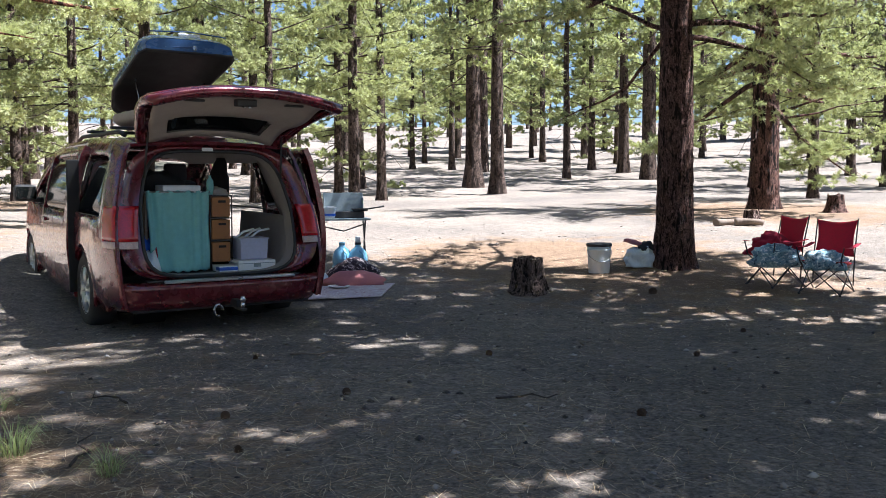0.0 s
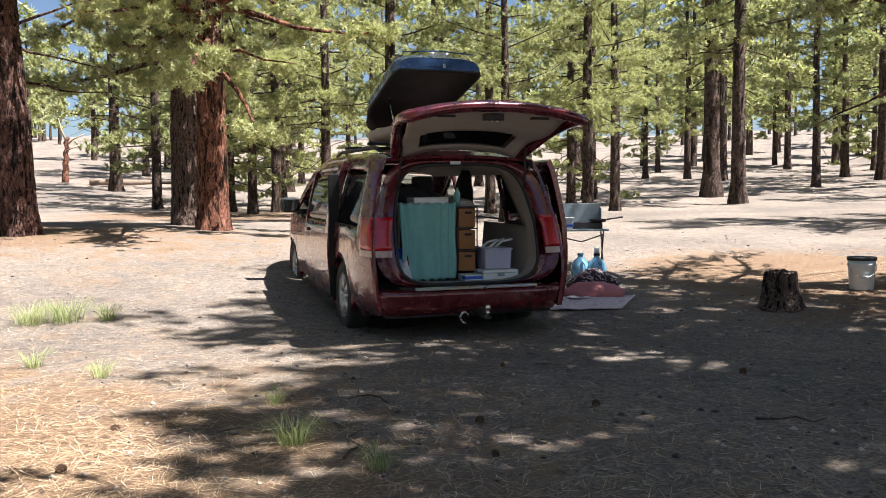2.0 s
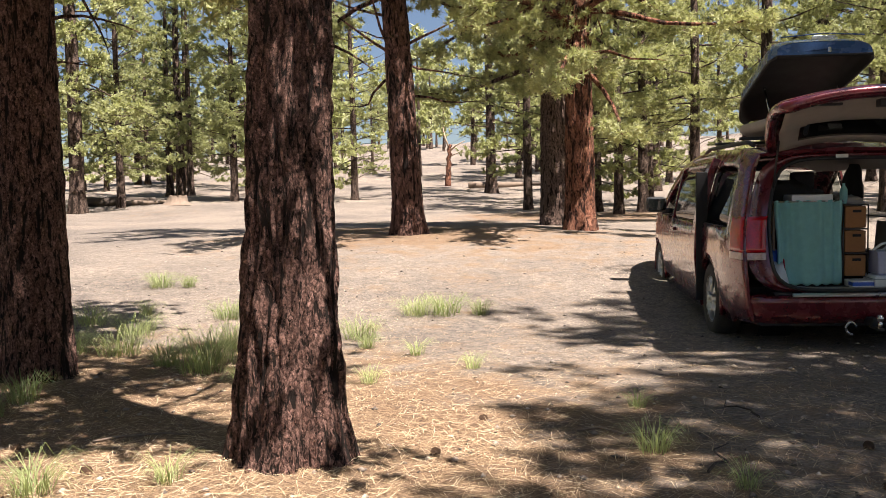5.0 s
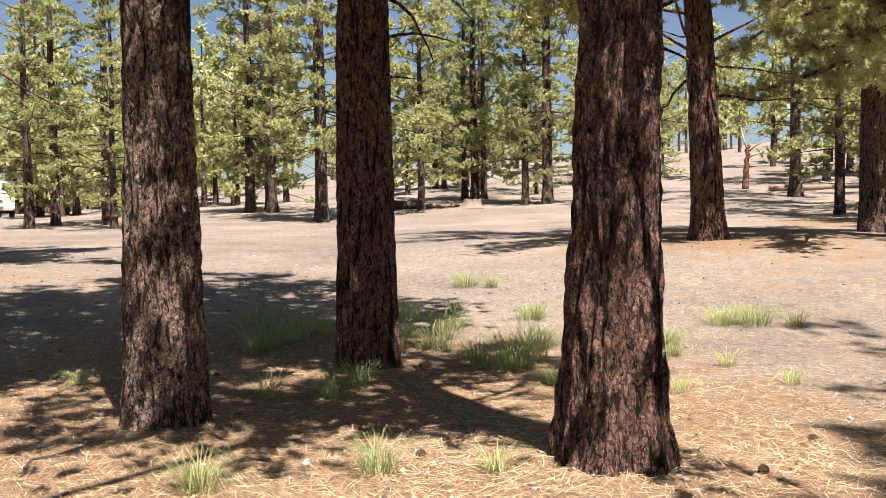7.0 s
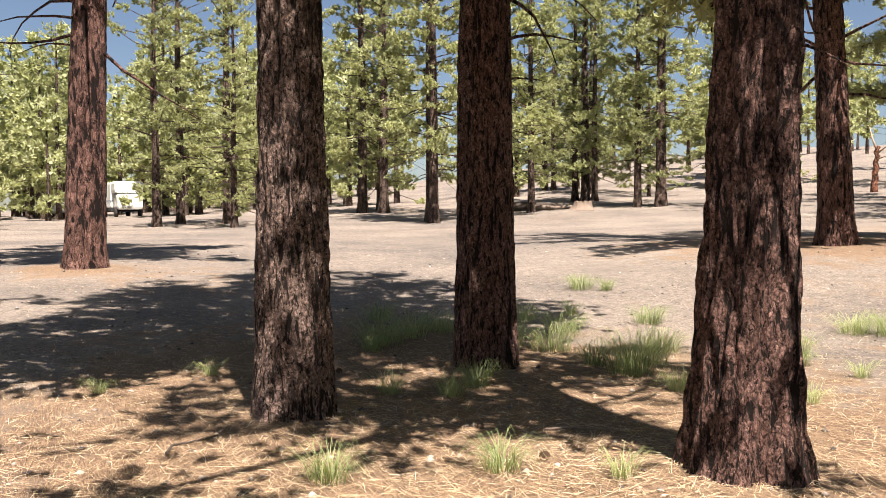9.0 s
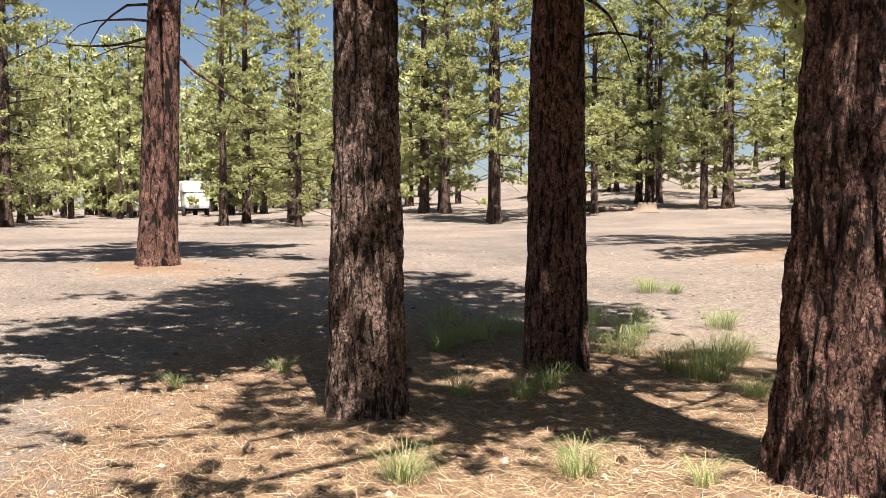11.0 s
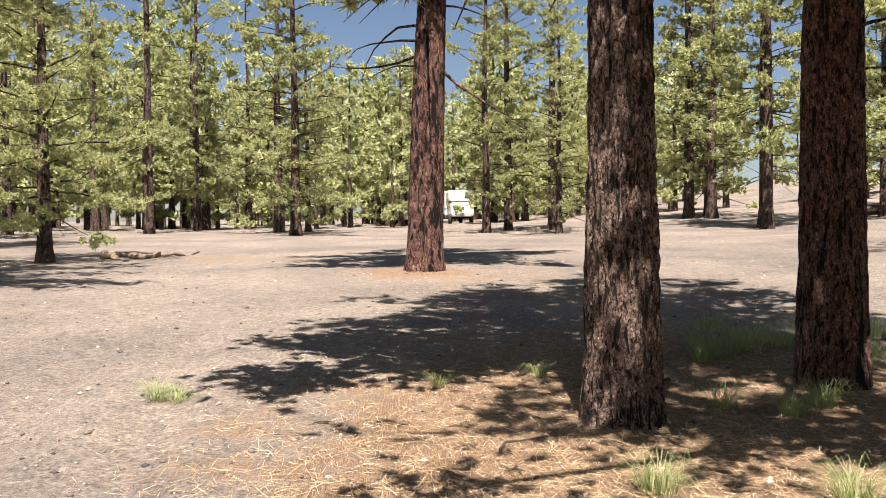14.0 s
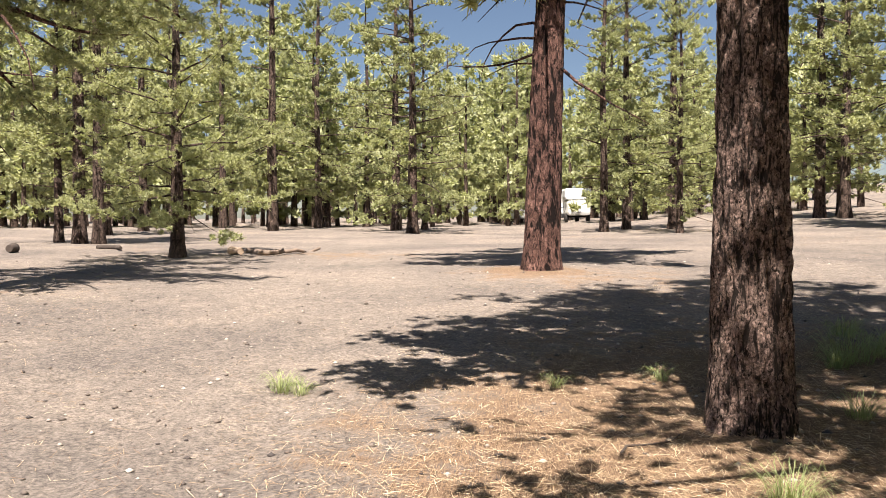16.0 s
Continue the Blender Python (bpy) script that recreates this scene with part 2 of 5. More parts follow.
def thicken(bm, t):
    """Gives a surface a thickness, inwards, with closed edges."""
    bmesh.ops.remove_doubles(bm, verts=bm.verts[:], dist=0.0004)
    bmesh.ops.recalc_face_normals(bm, faces=bm.faces[:])
    bm.normal_update()
    rim = [e for e in bm.edges if len(e.link_faces) == 1]
    faces = bm.faces[:]
    twin = {v: bm.verts.new(v.co - v.normal * t) for v in bm.verts[:]}
    for f in faces:
        bm.faces.new([twin[v] for v in reversed(f.verts)]).smooth = True
    for e in rim:
        a, b = e.verts
        bm.faces.new((b, a, twin[a], twin[b]))
    bmesh.ops.recalc_face_normals(bm, faces=bm.faces[:])
    return bm


# ---- ground: a gentle bowl that climbs to a wooded slope on the north side ----
def lerp(tab, v):
    if v <= tab[0][0]:
        return tab[0][1]
    for (a, p), (b, q) in zip(tab, tab[1:]):
        if v <= b:
            return p + (q - p) * (v - a) / (b - a)
    return tab[-1][1]


NORTH = [(0, 0), (6, -0.04), (8.4, -0.07), (10.6, 0.08), (13, 0.27), (20, 0.68), (33, 1.07), (60, 3.2), (100, 7.3), (200, 16), (900, 40)]
WEST = [(0, 0), (5.5, 0.03), (9, 0.2), (15, 0.47), (20, 0.62), (46, 1.0), (100, 1.6), (200, 2.8), (900, 9)]
TURN = [(-30, 1), (44, 1), (57, 0.82), (70, 0.45), (86, 0.05), (95, 0), (180, 0)]


def ground_z(x, y):
    r, az = math.hypot(x, y), math.degrees(math.atan2(-x, y))
    if az < -100:
        az = 180
    w = lerp(TURN, az) if az > -40 else max(0, (az + 100) / 60)
    mound = 0.28 * math.exp(-((x + 10) ** 2 + (y - 12) ** 2) / 25)
    return w * lerp(NORTH, r) + (1 - w) * lerp(WEST, r) + mound


# the large trees near the camp: x, y, trunk radius
NEAR_PINE, SHADED_PINE, GREY_PINE, ROAD_PINE = (-3.195, 2.614), (-6.135, 2.868), (-5.158, 1.09), (-14.36, 0.38)
LITTER = [(-3.33, 2.33, 2.6), (-5.59, 1.68, 2.4), (-6.18, 2.95, 1.6), (-14.26, 0.14, 1.2), (-12.97, 22.9, 4.2), (-10.96, 12.33, 3.2),
          (2.95, 10.85, 2.6), (0.88, 12.79, 1.6), (7.32, 19.38, 3.5), (-18.45, -3.99, 1.6), (-3.7, 0.45, 0.7)]


def lane_at(x, y):
    return y - 0.1 * (x + 7) + 2.7


def surface(x, y):
    """Height of the soil with its bumps, and how much needle litter lies there."""
    r = math.hypot(x, y)
    z = ground_z(x, y)
    amp = 0.035 if r < 25 else 0.035 + (r - 25) * 0.004
    z += amp * noise.noise(Vector((x * 0.45, y * 0.45, 3.1))) + 0.012 * noise.noise(Vector((x * 1.7, y * 1.7, 9)))
    w = 0.13 + 0.28 * noise.noise(Vector((x * 0.22, y * 0.22, 1.0)))
    if r < 40:
        for tx, ty, s in LITTER:
            w += 0.75 * math.exp(-((x - tx) ** 2 + (y - ty) ** 2) / (s * s))
        for tx, ty in (NEAR_PINE, SHADED_PINE, GREY_PINE, ROAD_PINE, (2.95, 10.9)):
            z += 0.05 * math.exp(-((x - tx) ** 2 + (y - ty) ** 2) / 0.5)
    # wheel tracks of the dirt lane
    lane = lane_at(x, y)
    if x < -1 and abs(lane) < 2.6:
        for off in (-1.5, -0.75, 0.1, 0.9):
            z -= 0.034 * math.exp(-((lane - off) / 0.17) ** 2) - 0.014 * math.exp(-((lane - off - 0.3) / 0.14) ** 2)
        w -= 0.4 * math.exp(-(lane / 1.5) ** 2)
    return z, w


def build_ground():
    rings = [0.0] + [0.5 * 1.034 ** k for k in range(226)]
    sides = 360
    verts, litter = [], []
    for r in rings:
        for k in range(sides):
            a = 6.283185 * k / sides
            x, y = r * math.cos(a), r * math.sin(a)
            z, w = surface(x, y)
            verts.append((x, y, z)), litter.append(w)
    faces = []
    for i in range(len(rings) - 1):
        for k in range(sides):
            p, q = i * sides + k, i * sides + (k + 1) % sides
            faces.append((p, p + sides, q + sides, q) if i else (p, p + sides, q + sides))
    me = mesh_from("ground", verts, faces, GROUND, True)
    me.attributes.new("litter", "FLOAT", "POINT").data.foreach_set("value", litter)
    ob = tagged(new("ground", me), "grey-beige cinder soil with orange pine needle litter", "ground", kind="structure")
    return ob


ground = build_ground()


# ---- pine trees ----
def trunk_arrays(rng, H, r0, rings, sides, rough, lean=(0, 0), flare=0.4, low=0.0, swell=0.0):
    """A tapered trunk with root flare and plated bark. rough: depth of the bark's relief."""
    off = rng.random() * 50
    zs = np.concatenate([np.linspace(-0.15, low, max(2, int(rings * 0.8)))[:-1], np.linspace(low, H, max(4, rings // 5))]) if low else np.linspace(-0.15, H, rings)
    verts = []
    for z in zs:
        t = max(0.0, z) / H
        r = r0 * (1 - t) ** 0.75 + 0.01 + swell * math.exp(-max(0.0, z) / 0.85)
        cx = lean[0] * z + 0.05 * math.sin(z * 0.5 + off) * min(1, max(0, z - 2.6) / 4)
        cy = lean[1] * z + 0.05 * math.cos(z * 0.4 + off) * min(1, max(0, z - 2.6) / 4)
        for k in range(sides):
            a = 6.283185 * k / sides
            ca, sa = math.cos(a), math.sin(a)
            rr = r * (1 + flare * math.exp(-max(0, z + 0.1) / 0.26) * (1 + 0.5 * math.sin(a * 4 + off)) + 0.04 * math.sin(a * 2 + off + z * 0.3))
            if rough:
                p = Vector((ca * 2.6 * r0 / 0.2 * 1.3, sa * 2.6 * r0 / 0.2 * 1.3, z * 1.2 + off))
                ridge = 1 - abs(noise.noise(p)) * 2.2
                p2 = Vector((ca * 7.5, sa * 7.5, z * 4.4 + off))
                rr += rough * (0.9 - 1.5 * max(0, ridge) ** 3 + 0.8 * noise.noise(p2) + 0.6 * noise.noise(p2 * 2.7))
            verts.append((cx + rr * ca, cy + rr * sa, z))
    faces = []
    for i in range(len(zs) - 1):
        for k in range(sides):
            p, q = i * sides + k, i * sides + (k + 1) % sides
            faces.append((p, q, q + sides, p + sides))
    return verts, faces


def limb_paths(rng, H, base, spread, count, dead, dead_from, droop=0.0, extra=()):
    """Limbs as polylines with radii; the second value says if it carries needles."""
    out = []
    for k in range(count + dead):
        live = k < count
        t = ((k + rng.random()) / count) if live else rng.random()
        z = base + (H - base) * t ** 1.15 * 0.97 if live else dead_from + (base + 1.5 - dead_from) * t
        shape = min(1.0, 0.55 + 2.2 * t) * (1 - t) ** 0.62 if live else 0.5
        L = spread * (0.2 + 0.9 * shape) * (0.65 + 0.5 * rng.random())
        az = k * 2.39996 + rng.normal() * 0.5
        el = radians(-12 + 55 * t + rng.normal() * 9) - droop if live else radians(rng.normal() * 22)
        p, pts = np.array([0, 0, z]), [np.array([0, 0, z])]
        n = 6
        for s in range(n):
            p = p + L / n * np.array([math.cos(az) * math.cos(el), math.sin(az) * math.cos(el), math.sin(el)])
            el += (0.12 if s > 1 else -0.05) + rng.normal() * (0.1 if live else 0.16)
            az += rng.normal() * (0.14 if live else 0.2)
            pts.append(p)
        out.append((np.array(pts), live, L, t))
    # single boughs of note: height, heading, length, rise, needles or bare
    for z, head, L, rise, live in extra:
        p, az, el = np.array([0, 0, z]), radians(head), radians(rise)
        pts = [p]
        for s in range(6):
            p = p + L / 6 * np.array([math.cos(az) * math.cos(el), math.sin(az) * math.cos(el), math.sin(el)])
            el += rng.normal() * 0.12 - (0.05 if live else 0.16)
            az += rng.normal() * 0.18
            pts.append(p)
        out.append((np.array(pts), live, L, 0.5))
    return out


def tube_arrays(paths, sides, V, F):
    for pts, r0 in paths:
        o = len(V)
        n = len(pts)
        for i, p in enumerate(pts):
            d = pts[min(i + 1, n - 1)] - pts[max(i - 1, 0)]
            d = d / (np.linalg.norm(d) + 1e-9)
            a = np.cross(d, [0.13, 0.21, 0.97])
            a /= np.linalg.norm(a) + 1e-9
            b = np.cross(d, a)
            r = r0 * (1 - 0.85 * i / (n - 1))
            for k in range(sides):
                t = 6.283185 * k / sides
                V.append(tuple(p + r * (a * math.cos(t) + b * math.sin(t))))
        for i in range(n - 1):
            for k in range(sides):
                p, q = o + i * sides + k, o + i * sides + (k + 1) % sides
                F.append((p, q, q + sides, p + sides))


def tuft_points(rng, limbs, count):
    """Places and headings of needle tufts at the ends of twigs along the live limbs."""
    live = [x for x in limbs if x[1]]
    wts = np.array([x[2] ** 1.3 for x in live])
    n_each = np.maximum(3, (count * wts / wts.sum()).astype(int))
    P, D, twigs = [], [], []
    for (pts, _, L, t), n in zip(live, n_each):
        # twigs that fan out from the limb, each ending in a pad of tufts
        pads = []
        for k in range(max(2, n // 9)):
            f = (0.06 + 0.94 * rng.random() ** 0.85) * (len(pts) - 1)
            i = min(int(f), len(pts) - 2)
            p = pts[i] + (pts[i + 1] - pts[i]) * (f - i)
            d = pts[i + 1] - pts[i]
            d = d / np.linalg.norm(d)
            side = rng.normal(size=3) * [1, 1, 0.35]
            reach = min(0.12 + 0.28 * L * (1.08 - f / (len(pts) - 1)), 0.75) * (0.3 + 0.8 * rng.random())
            q = p + side * reach * 0.62 + d * 0.12
            pads.append((p, q, d))
            twigs.append((np.array([p, (p + q) / 2 + [0, 0, -0.02], q]), 0.008))
        for k in range(n):
            p, c, d = pads[k % len(pads)]
            q = c + rng.normal(size=3) * [0.17, 0.17, 0.075] - (c - p) * 0.35 * rng.random()
            h = (q - p) * 0.8 + d * 0.3 + np.array([0, 0, 0.42]) * rng.random()
            P.append(q), D.append(h / (np.linalg.norm(h) + 1e-9))
    return np.array(P), np.array(D), twigs


def needle_arrays(rng, P, D, each, length, width):
    n = len(P)
    d = D[:, None, :] * 0.6 + rng.normal(size=(n, each, 3)) * 0.6
    d /= np.linalg.norm(d, axis=2, keepdims=True)
    L = length * (0.7 + 0.5 * rng.random((n, each, 1)))
    base = P[:, None, :] - d * L * 0.35
    a = np.cross(d, rng.normal(size=(n, each, 3)))
    a /= np.linalg.norm(a, axis=2, keepdims=True) + 1e-9
    V = np.stack([base + a * width * 0.5, base - a * width * 0.5, base + d * L], 2).reshape(-1, 3)
    return V, np.arange(len(V)).reshape(-1, 3)


def pine_meshes(seed, H, r0, base, spread, limbs, tufts, each, length, width, bark, rings=24, sides=12, rough=0.0, low=0.0,
                dead=6, dead_from=2.0, lean=(0, 0), cheap=False, needles=None, droop=0.0, flare=0.4, swell=0.0, extra=()):
    rng = np.random.default_rng(seed)
    V, F = trunk_arrays(rng, H, r0, rings, sides, rough, lean, flare, low, swell)
    lp = limb_paths(rng, H, base, spread, limbs, dead, dead_from, droop, extra)
    for x in lp:
        x[0][:, 0] += lean[0] * x[0][0, 2]
        x[0][:, 1] += lean[1] * x[0][0, 2]
    P, D, twigs = tuft_points(rng, lp, tufts)
    tube_arrays([(p[::2] if cheap else p, (0.007 + 0.009 * L if cheap else 0.012 + 0.018 * L) * (1 if live else 0.7)) for p, live, L, t in lp], 4 if cheap else 5, V, F)
    if not cheap:
        tube_arrays(twigs, 3, V, F)
    trunk = mesh_from("trunk", V, F, bark, True)
    v, t = needle_arrays(rng, P, D, each, length, width)
    return trunk, tri_mesh("crown", v, t, needles or NEEDLES)


def pine(meshes, m, label, group="pine trees of the camp"):
    t = thing("pine_tree", m, label, "tree", group)
    part("trunk", meshes[0], None, t)
    part("crown", meshes[1], None, t)
    return t


def stand(x, y, turn=0.0, scale=1.0):
    return Matrix.Translation((x, y, ground_z(x, y) - 0.03)) @ Matrix.Rotation(turn, 4, "Z") @ Matrix.Scale(scale, 4)


CAMPER = (-74.0, 5.7)
DARK = "large ponderosa pine with dark furrowed bark, trunk in shade"
# the big pines close by: stock, height, radius, lowest limb, spread, limbs, tufts, needles each, their length and width
pine(pine_meshes(11, 13, 0.165, 3.5, 2.8, 36, 3000, 12, 0.22, 0.025, BARK, 340, 96, 0.026, 3.6, 7, 2.4, droop=0.12, flare=0.5, lean=(0.018, 0.02), swell=0.055,
                 extra=[(3.0, -80, 3.3, 6, True), (3.4, -96, 3.2, 4, True), (3.1, -112, 2.8, 6, True),
                        (5.2, 165, 2.6, 5, True), (5.8, 190, 2.6, 5, True), (6.4, 150, 2.6, 5, True), (7.0, 205, 2.6, 5, True), (7.6, 175, 2.5, 5, True), (8.2, 158, 2.4, 5, True), (8.8, 195, 2.2, 5, True), (1.98, 55, 0.42, 12, False), (2.3, -60, 0.35, 25, False), (2.5, 70, 0.7, 20, False), (2.75, 200, 0.9, 5, False)]), stand(*NEAR_PINE),
     "large ponderosa pine with thick reddish-brown plated bark, on needle litter")
pine(pine_meshes(12, 14, 0.205, 3.7, 2.6, 36, 3000, 12, 0.22, 0.036, BARK, 220, 72, 0.014, 3.6, 5, 2.6, droop=0.1, flare=0.2, swell=0.012,
                 extra=[(2.5, 40, 0.8, 10, False), (2.9, 60, 0.9, -10, False), (3.1, 70, 1.0, -5, False), (2.2, 62, 0.5, 20, False)]), stand(*SHADED_PINE), DARK)
pine(pine_meshes(13, 12, 0.178, 3.4, 3.2, 40, 5200, 13, 0.22, 0.038, BARK_GREY, 300, 90, 0.02, 3.6, 5, 2.6, flare=0.32, droop=0.14, swell=0.02,
                 extra=[(3.5, -100, 2.5, 8, True), (3.9, -70, 2.5, 8, True), (3.7, -135, 2.4, 8, True), (4.1, 150, 2.6, 6, True), (4.3, -115, 2.7, 6, True), (3.15, -95, 1.3, 4, True), (3.25, 75, 1.5, 0, True), (3.0, -70, 0.9, 5, False), (2.9, -110, 1.2, -8, False)]), stand(*GREY_PINE),
     "large ponderosa pine with greyish flaking bark, on needle litter")
pine(pine_meshes(14, 14, 0.275, 4.8, 3.2, 36, 3600, 13, 0.26, 0.044, BARK_PLATED, 120, 48, 0.014, 5.2, 14, 3.4, lean=(0.0015, 0.031),
                 extra=[(4.0, -95, 1.6, 10, False), (3.7, -70, 1.5, 18, False), (4.5, -110, 1.7, 22, False), (4.3, 80, 1.2, 15, False), (3.3, -85, 1.1, 25, False)]), stand(*ROAD_PINE),
     "tall reddish-barked pine with bare broken lower limbs beside the lane")
pine(pine_meshes(15, 15, 0.21, 3.5, 3.3, 40, 2800, 18, 0.22, 0.015, BARK, 150, 60, 0.014, 4.2, 9, 2.7, droop=0.12,
                 extra=[(3.1, 10, 2.2, 6, True), (3.5, -20, 2.4, 4, True), (2.95, -5, 1.8, -4, True)]), stand(2.93, 10.9, 0.0),
     "dark-barked pine beside the white bucket and folding chairs")
pine(pine_meshes(16, 15, 0.31, 2.3, 3.8, 44, 3600, 22, 0.24, 0.015, BARK_PLATED, 100, 40, 0.016, 4, 6, 1.6, droop=0.16), stand(7.36, 19.77, 2.0),
     "dark-barked pine with low drooping green boughs")
pine(pine_meshes(17, 16, 0.28, 3.2, 4.3, 44, 3900, 22, 0.25, 0.02, BARK_RED, 100, 40, 0.02, 4.4, 5, 2.6, droop=0.14,
                 extra=[(4.2, -47, 4.4, 6, True), (4.6, -80, 4.6, 6, True), (4.0, -110, 4.2, 5, True), (5.2, -65, 4.8, 5, True), (5.0, -130, 4.4, 6, True)]), stand(-8.62, 14.7, 0.3),
     "old twin pine with orange sunlit bark and low boughs", "twin pines")
pine(pine_meshes(18, 16, 0.28, 3.2, 4.3, 42, 3700, 22, 0.25, 0.02, BARK_GREY, 100, 40, 0.02, 4.4, 5, 2.6, droop=0.1), stand(-9.88, 15.82, 1.3),
     "old twin pine with pale grey-brown bark", "twin pines")
pine(pine_meshes(19, 16, 0.26, 4.2, 3.6, 38, 3600, 22, 0.25, 0.02, BARK_PLATED, 100, 40, 0.016, 4.4, 22, 2.2, lean=(-0.04, 0.014),
                 extra=[(4.4, -70, 3.6, 8, True), (4.9, -100, 3.8, 8, True), (4.6, -130, 3.6, 8, True), (5.4, -40, 3.8, 8, True)]), stand(-10.56, 11.88, 0.7),
     "dark pine with many crooked bare lower branches")
pine(pine_meshes(20, 13, 0.22, 3.1, 3.1, 38, 3000, 20, 0.22, 0.015, BARK, 40, 24, 0.0, 0.0, 12, 2.4, droop=0.05,
                 extra=[(3.7, 55, 2.6, 8, True), (4.1, 35, 3.0, 6, True), (4.6, 60, 3.2, 4, True), (3.5, 30, 2.2, 0, False), (5.0, 45, 3.2, 0, True), (4.4, 75, 2.8, -6, False)]), stand(-10.5, -7.0, 0.7),
     "dark pine overhanging the dirt lane with low boughs")

# medium pines: x, y, trunk diameter, stock (0-5: which of the grown forms)
STOCK = [pine_meshes(31, 15, 0.2, 1.9, 3.4, 56, 1350, 11, 0.27, 0.058, BARK_FAR, 22, 10, dead=7, dead_from=1.3, cheap=True),
         pine_meshes(32, 16, 0.2, 2.8, 2.9, 50, 1200, 11, 0.27, 0.058, BARK_FAR, 22, 10, dead=10, dead_from=1.5, cheap=True),
         pine_meshes(33, 13.5, 0.2, 1.3, 3.8, 62, 1650, 11, 0.27, 0.058, BARK_FAR, 22, 10, dead=4, dead_from=0.9, cheap=True),
         pine_meshes(34, 16, 0.2, 3.8, 3.0, 44, 1150, 11, 0.27, 0.058, BARK_FAR, 22, 10, dead=12, dead_from=2.0, cheap=True),
         pine_meshes(35, 8, 0.14, 0.9, 2.4, 54, 1700, 18, 0.2, 0.024, BARK_FAR, 18, 10, dead=2, dead_from=0.6, cheap=True),
         pine_meshes(36, 13, 0.17, 3.0, 3.0, 46, 2300, 16, 0.22, 0.024, BARK_FAR, 22, 12, dead=8, dead_from=1.6, cheap=True)]
MID = [(-6.6, 19.4, 0.3, 5), (-2.3, 22.5, 0.34, 5), (-9.6, 22.6, 0.34, 5), (-12.4, 25.2, 0.36, 5), (-5.4, 25.0, 0.34, 5), (-14.5, 30, 0.36, 2), (10.5, 24.5, 0.3, 4), (-3.6, 30, 0.36, 2),
       (-3.46, 35.22, 0.60, 3), (-5.97, 53.39, 0.49, 1), (1.28, 36.08, 0.50, 3), (2.0, 31.7, 0.38, 3), (9.33, 39.2, 0.46, 3), (9.31, 44.55, 0.41, 1), (8.32, 48.3, 0.39, 0),
       (5.87, 40.93, 0.30, 1), (0.54, 50.09, 0.30, 1), (-1.75, 50.27, 0.30, 0), (6.59, 57.12, 0.33, 1), (23.32, 46.4, 0.49, 0), (-18.07, 38.25, 0.40, 0), (12.12, 33.55, 0.34, 1),
       (-27.33, 46.08, 0.52, 1), (-25.91, 35.77, 0.52, 0), (-17.99, 27.11, 0.34, 0), (-12.52, 23.8, 0.30, 0), (-33.56, 17.83, 0.47, 1), (-32.82, 14.52, 0.42, 1),
       (-41.9, 27.64, 0.39, 0), (-41.16, 27.84, 0.40, 1), (-34.32, 26.17, 0.34, 0), (-38.0, 22.4, 0.36, 0), (-28.48, 28.53, 0.38, 2), (-46.5, 16.33, 0.46, 0), (-47.81, 17.96, 0.47, 2),
       (-31.96, 14.2, 0.41, 0), (-38.57, 7.27, 0.40, 0), (-39.38, 5.39, 0.38, 0), (-36.35, 4.03, 0.35, 0), (-43.74, 16.61, 0.49, 0), (-45.36, 16.05, 0.36, 1),
       (-33.3, 26.78, 0.42, 1), (-34.37, 26.25, 0.34, 0), (-34.76, 20.43, 0.34, 0), (-40.38, 27.93, 0.37, 0),
       (-23.59, -11.41, 0.32, 0), (-23.98, -12.15, 0.29, 1), (-24.84, -13.21, 0.26, 0), (-40.51, -17.27, 0.42, 0), (-45.72, -12.36, 0.40, 1), (-55.55, -11.97, 0.49, 0),
       (-38.51, -4.14, 0.48, 2), (-45.4, -5.7, 0.51, 2), (-94.88, -5.96, 0.65, 0), (-52.94, -17.43, 0.35, 1),
       (-17.16, -6.72, 0.24, 4), (-4.03, 20.19, 0.28, 5), (-1.85, 26.16, 0.33, 5), (-7.41, 26.67, 0.35, 3), (-14.63, 26.28, 0.34, 2), (15.94, 31.04, 0.40, 0), (17.82, 37.78, 0.42, 2), (-20.1, 44.19, 0.40, 2), (-9.91, 43.59, 0.43, 2)]
GREEN = ["slender pine with green needles and a dark trunk", "tall thin pine with sparse boughs and dead lower twigs",
         "full green pine with boughs close to the ground", "tall pine with a bare dark trunk and high crown", "young bushy pine with bright green needles", "pale green pine with fine needles and a clear stem"]
rng = np.random.default_rng(5)
first = {}
for x, y, dia, form in MID:
    s = dia / (0.28 if form == 4 else 0.34 if form == 5 else 0.4)
    s = min(1.35, max(0.62, s))
    m = stand(x, y, rng.random() * 6.28, s)
    if form in first:
        copy_thing(first[form], m)
    else:
        first[form] = pine(STOCK[form], m, GREEN[form], "slender forest pines")
# more of the same further in, between the ones above
CAMP_LINE = (CAMPER[1] + 0.3) / (CAMPER[0] + 0.3)
made, tries = [(p[0], p[1]) for p in MID], 0
while tries < 4000 and len(made) < len(MID) + 38:
    tries += 1
    a, r = radians(rng.uniform(-34, 128)), rng.uniform(34, 74)
    x, y = -math.sin(a) * r, math.cos(a) * r
    if min((x - p) ** 2 + (y - q) ** 2 for p, q in made) < 12 or abs(y + 0.3 - CAMP_LINE * (x + 0.3)) < 1.7 and -80 < x < 0:
        continue
    made.append((x, y))
    form = int(rng.integers(0, 3)) if a < 0.9 else int(rng.choice([0, 1, 2, 2, 2]))
    copy_thing(first[form], stand(x, y, rng.random() * 6.28, rng.uniform(0.65, 1.15)))
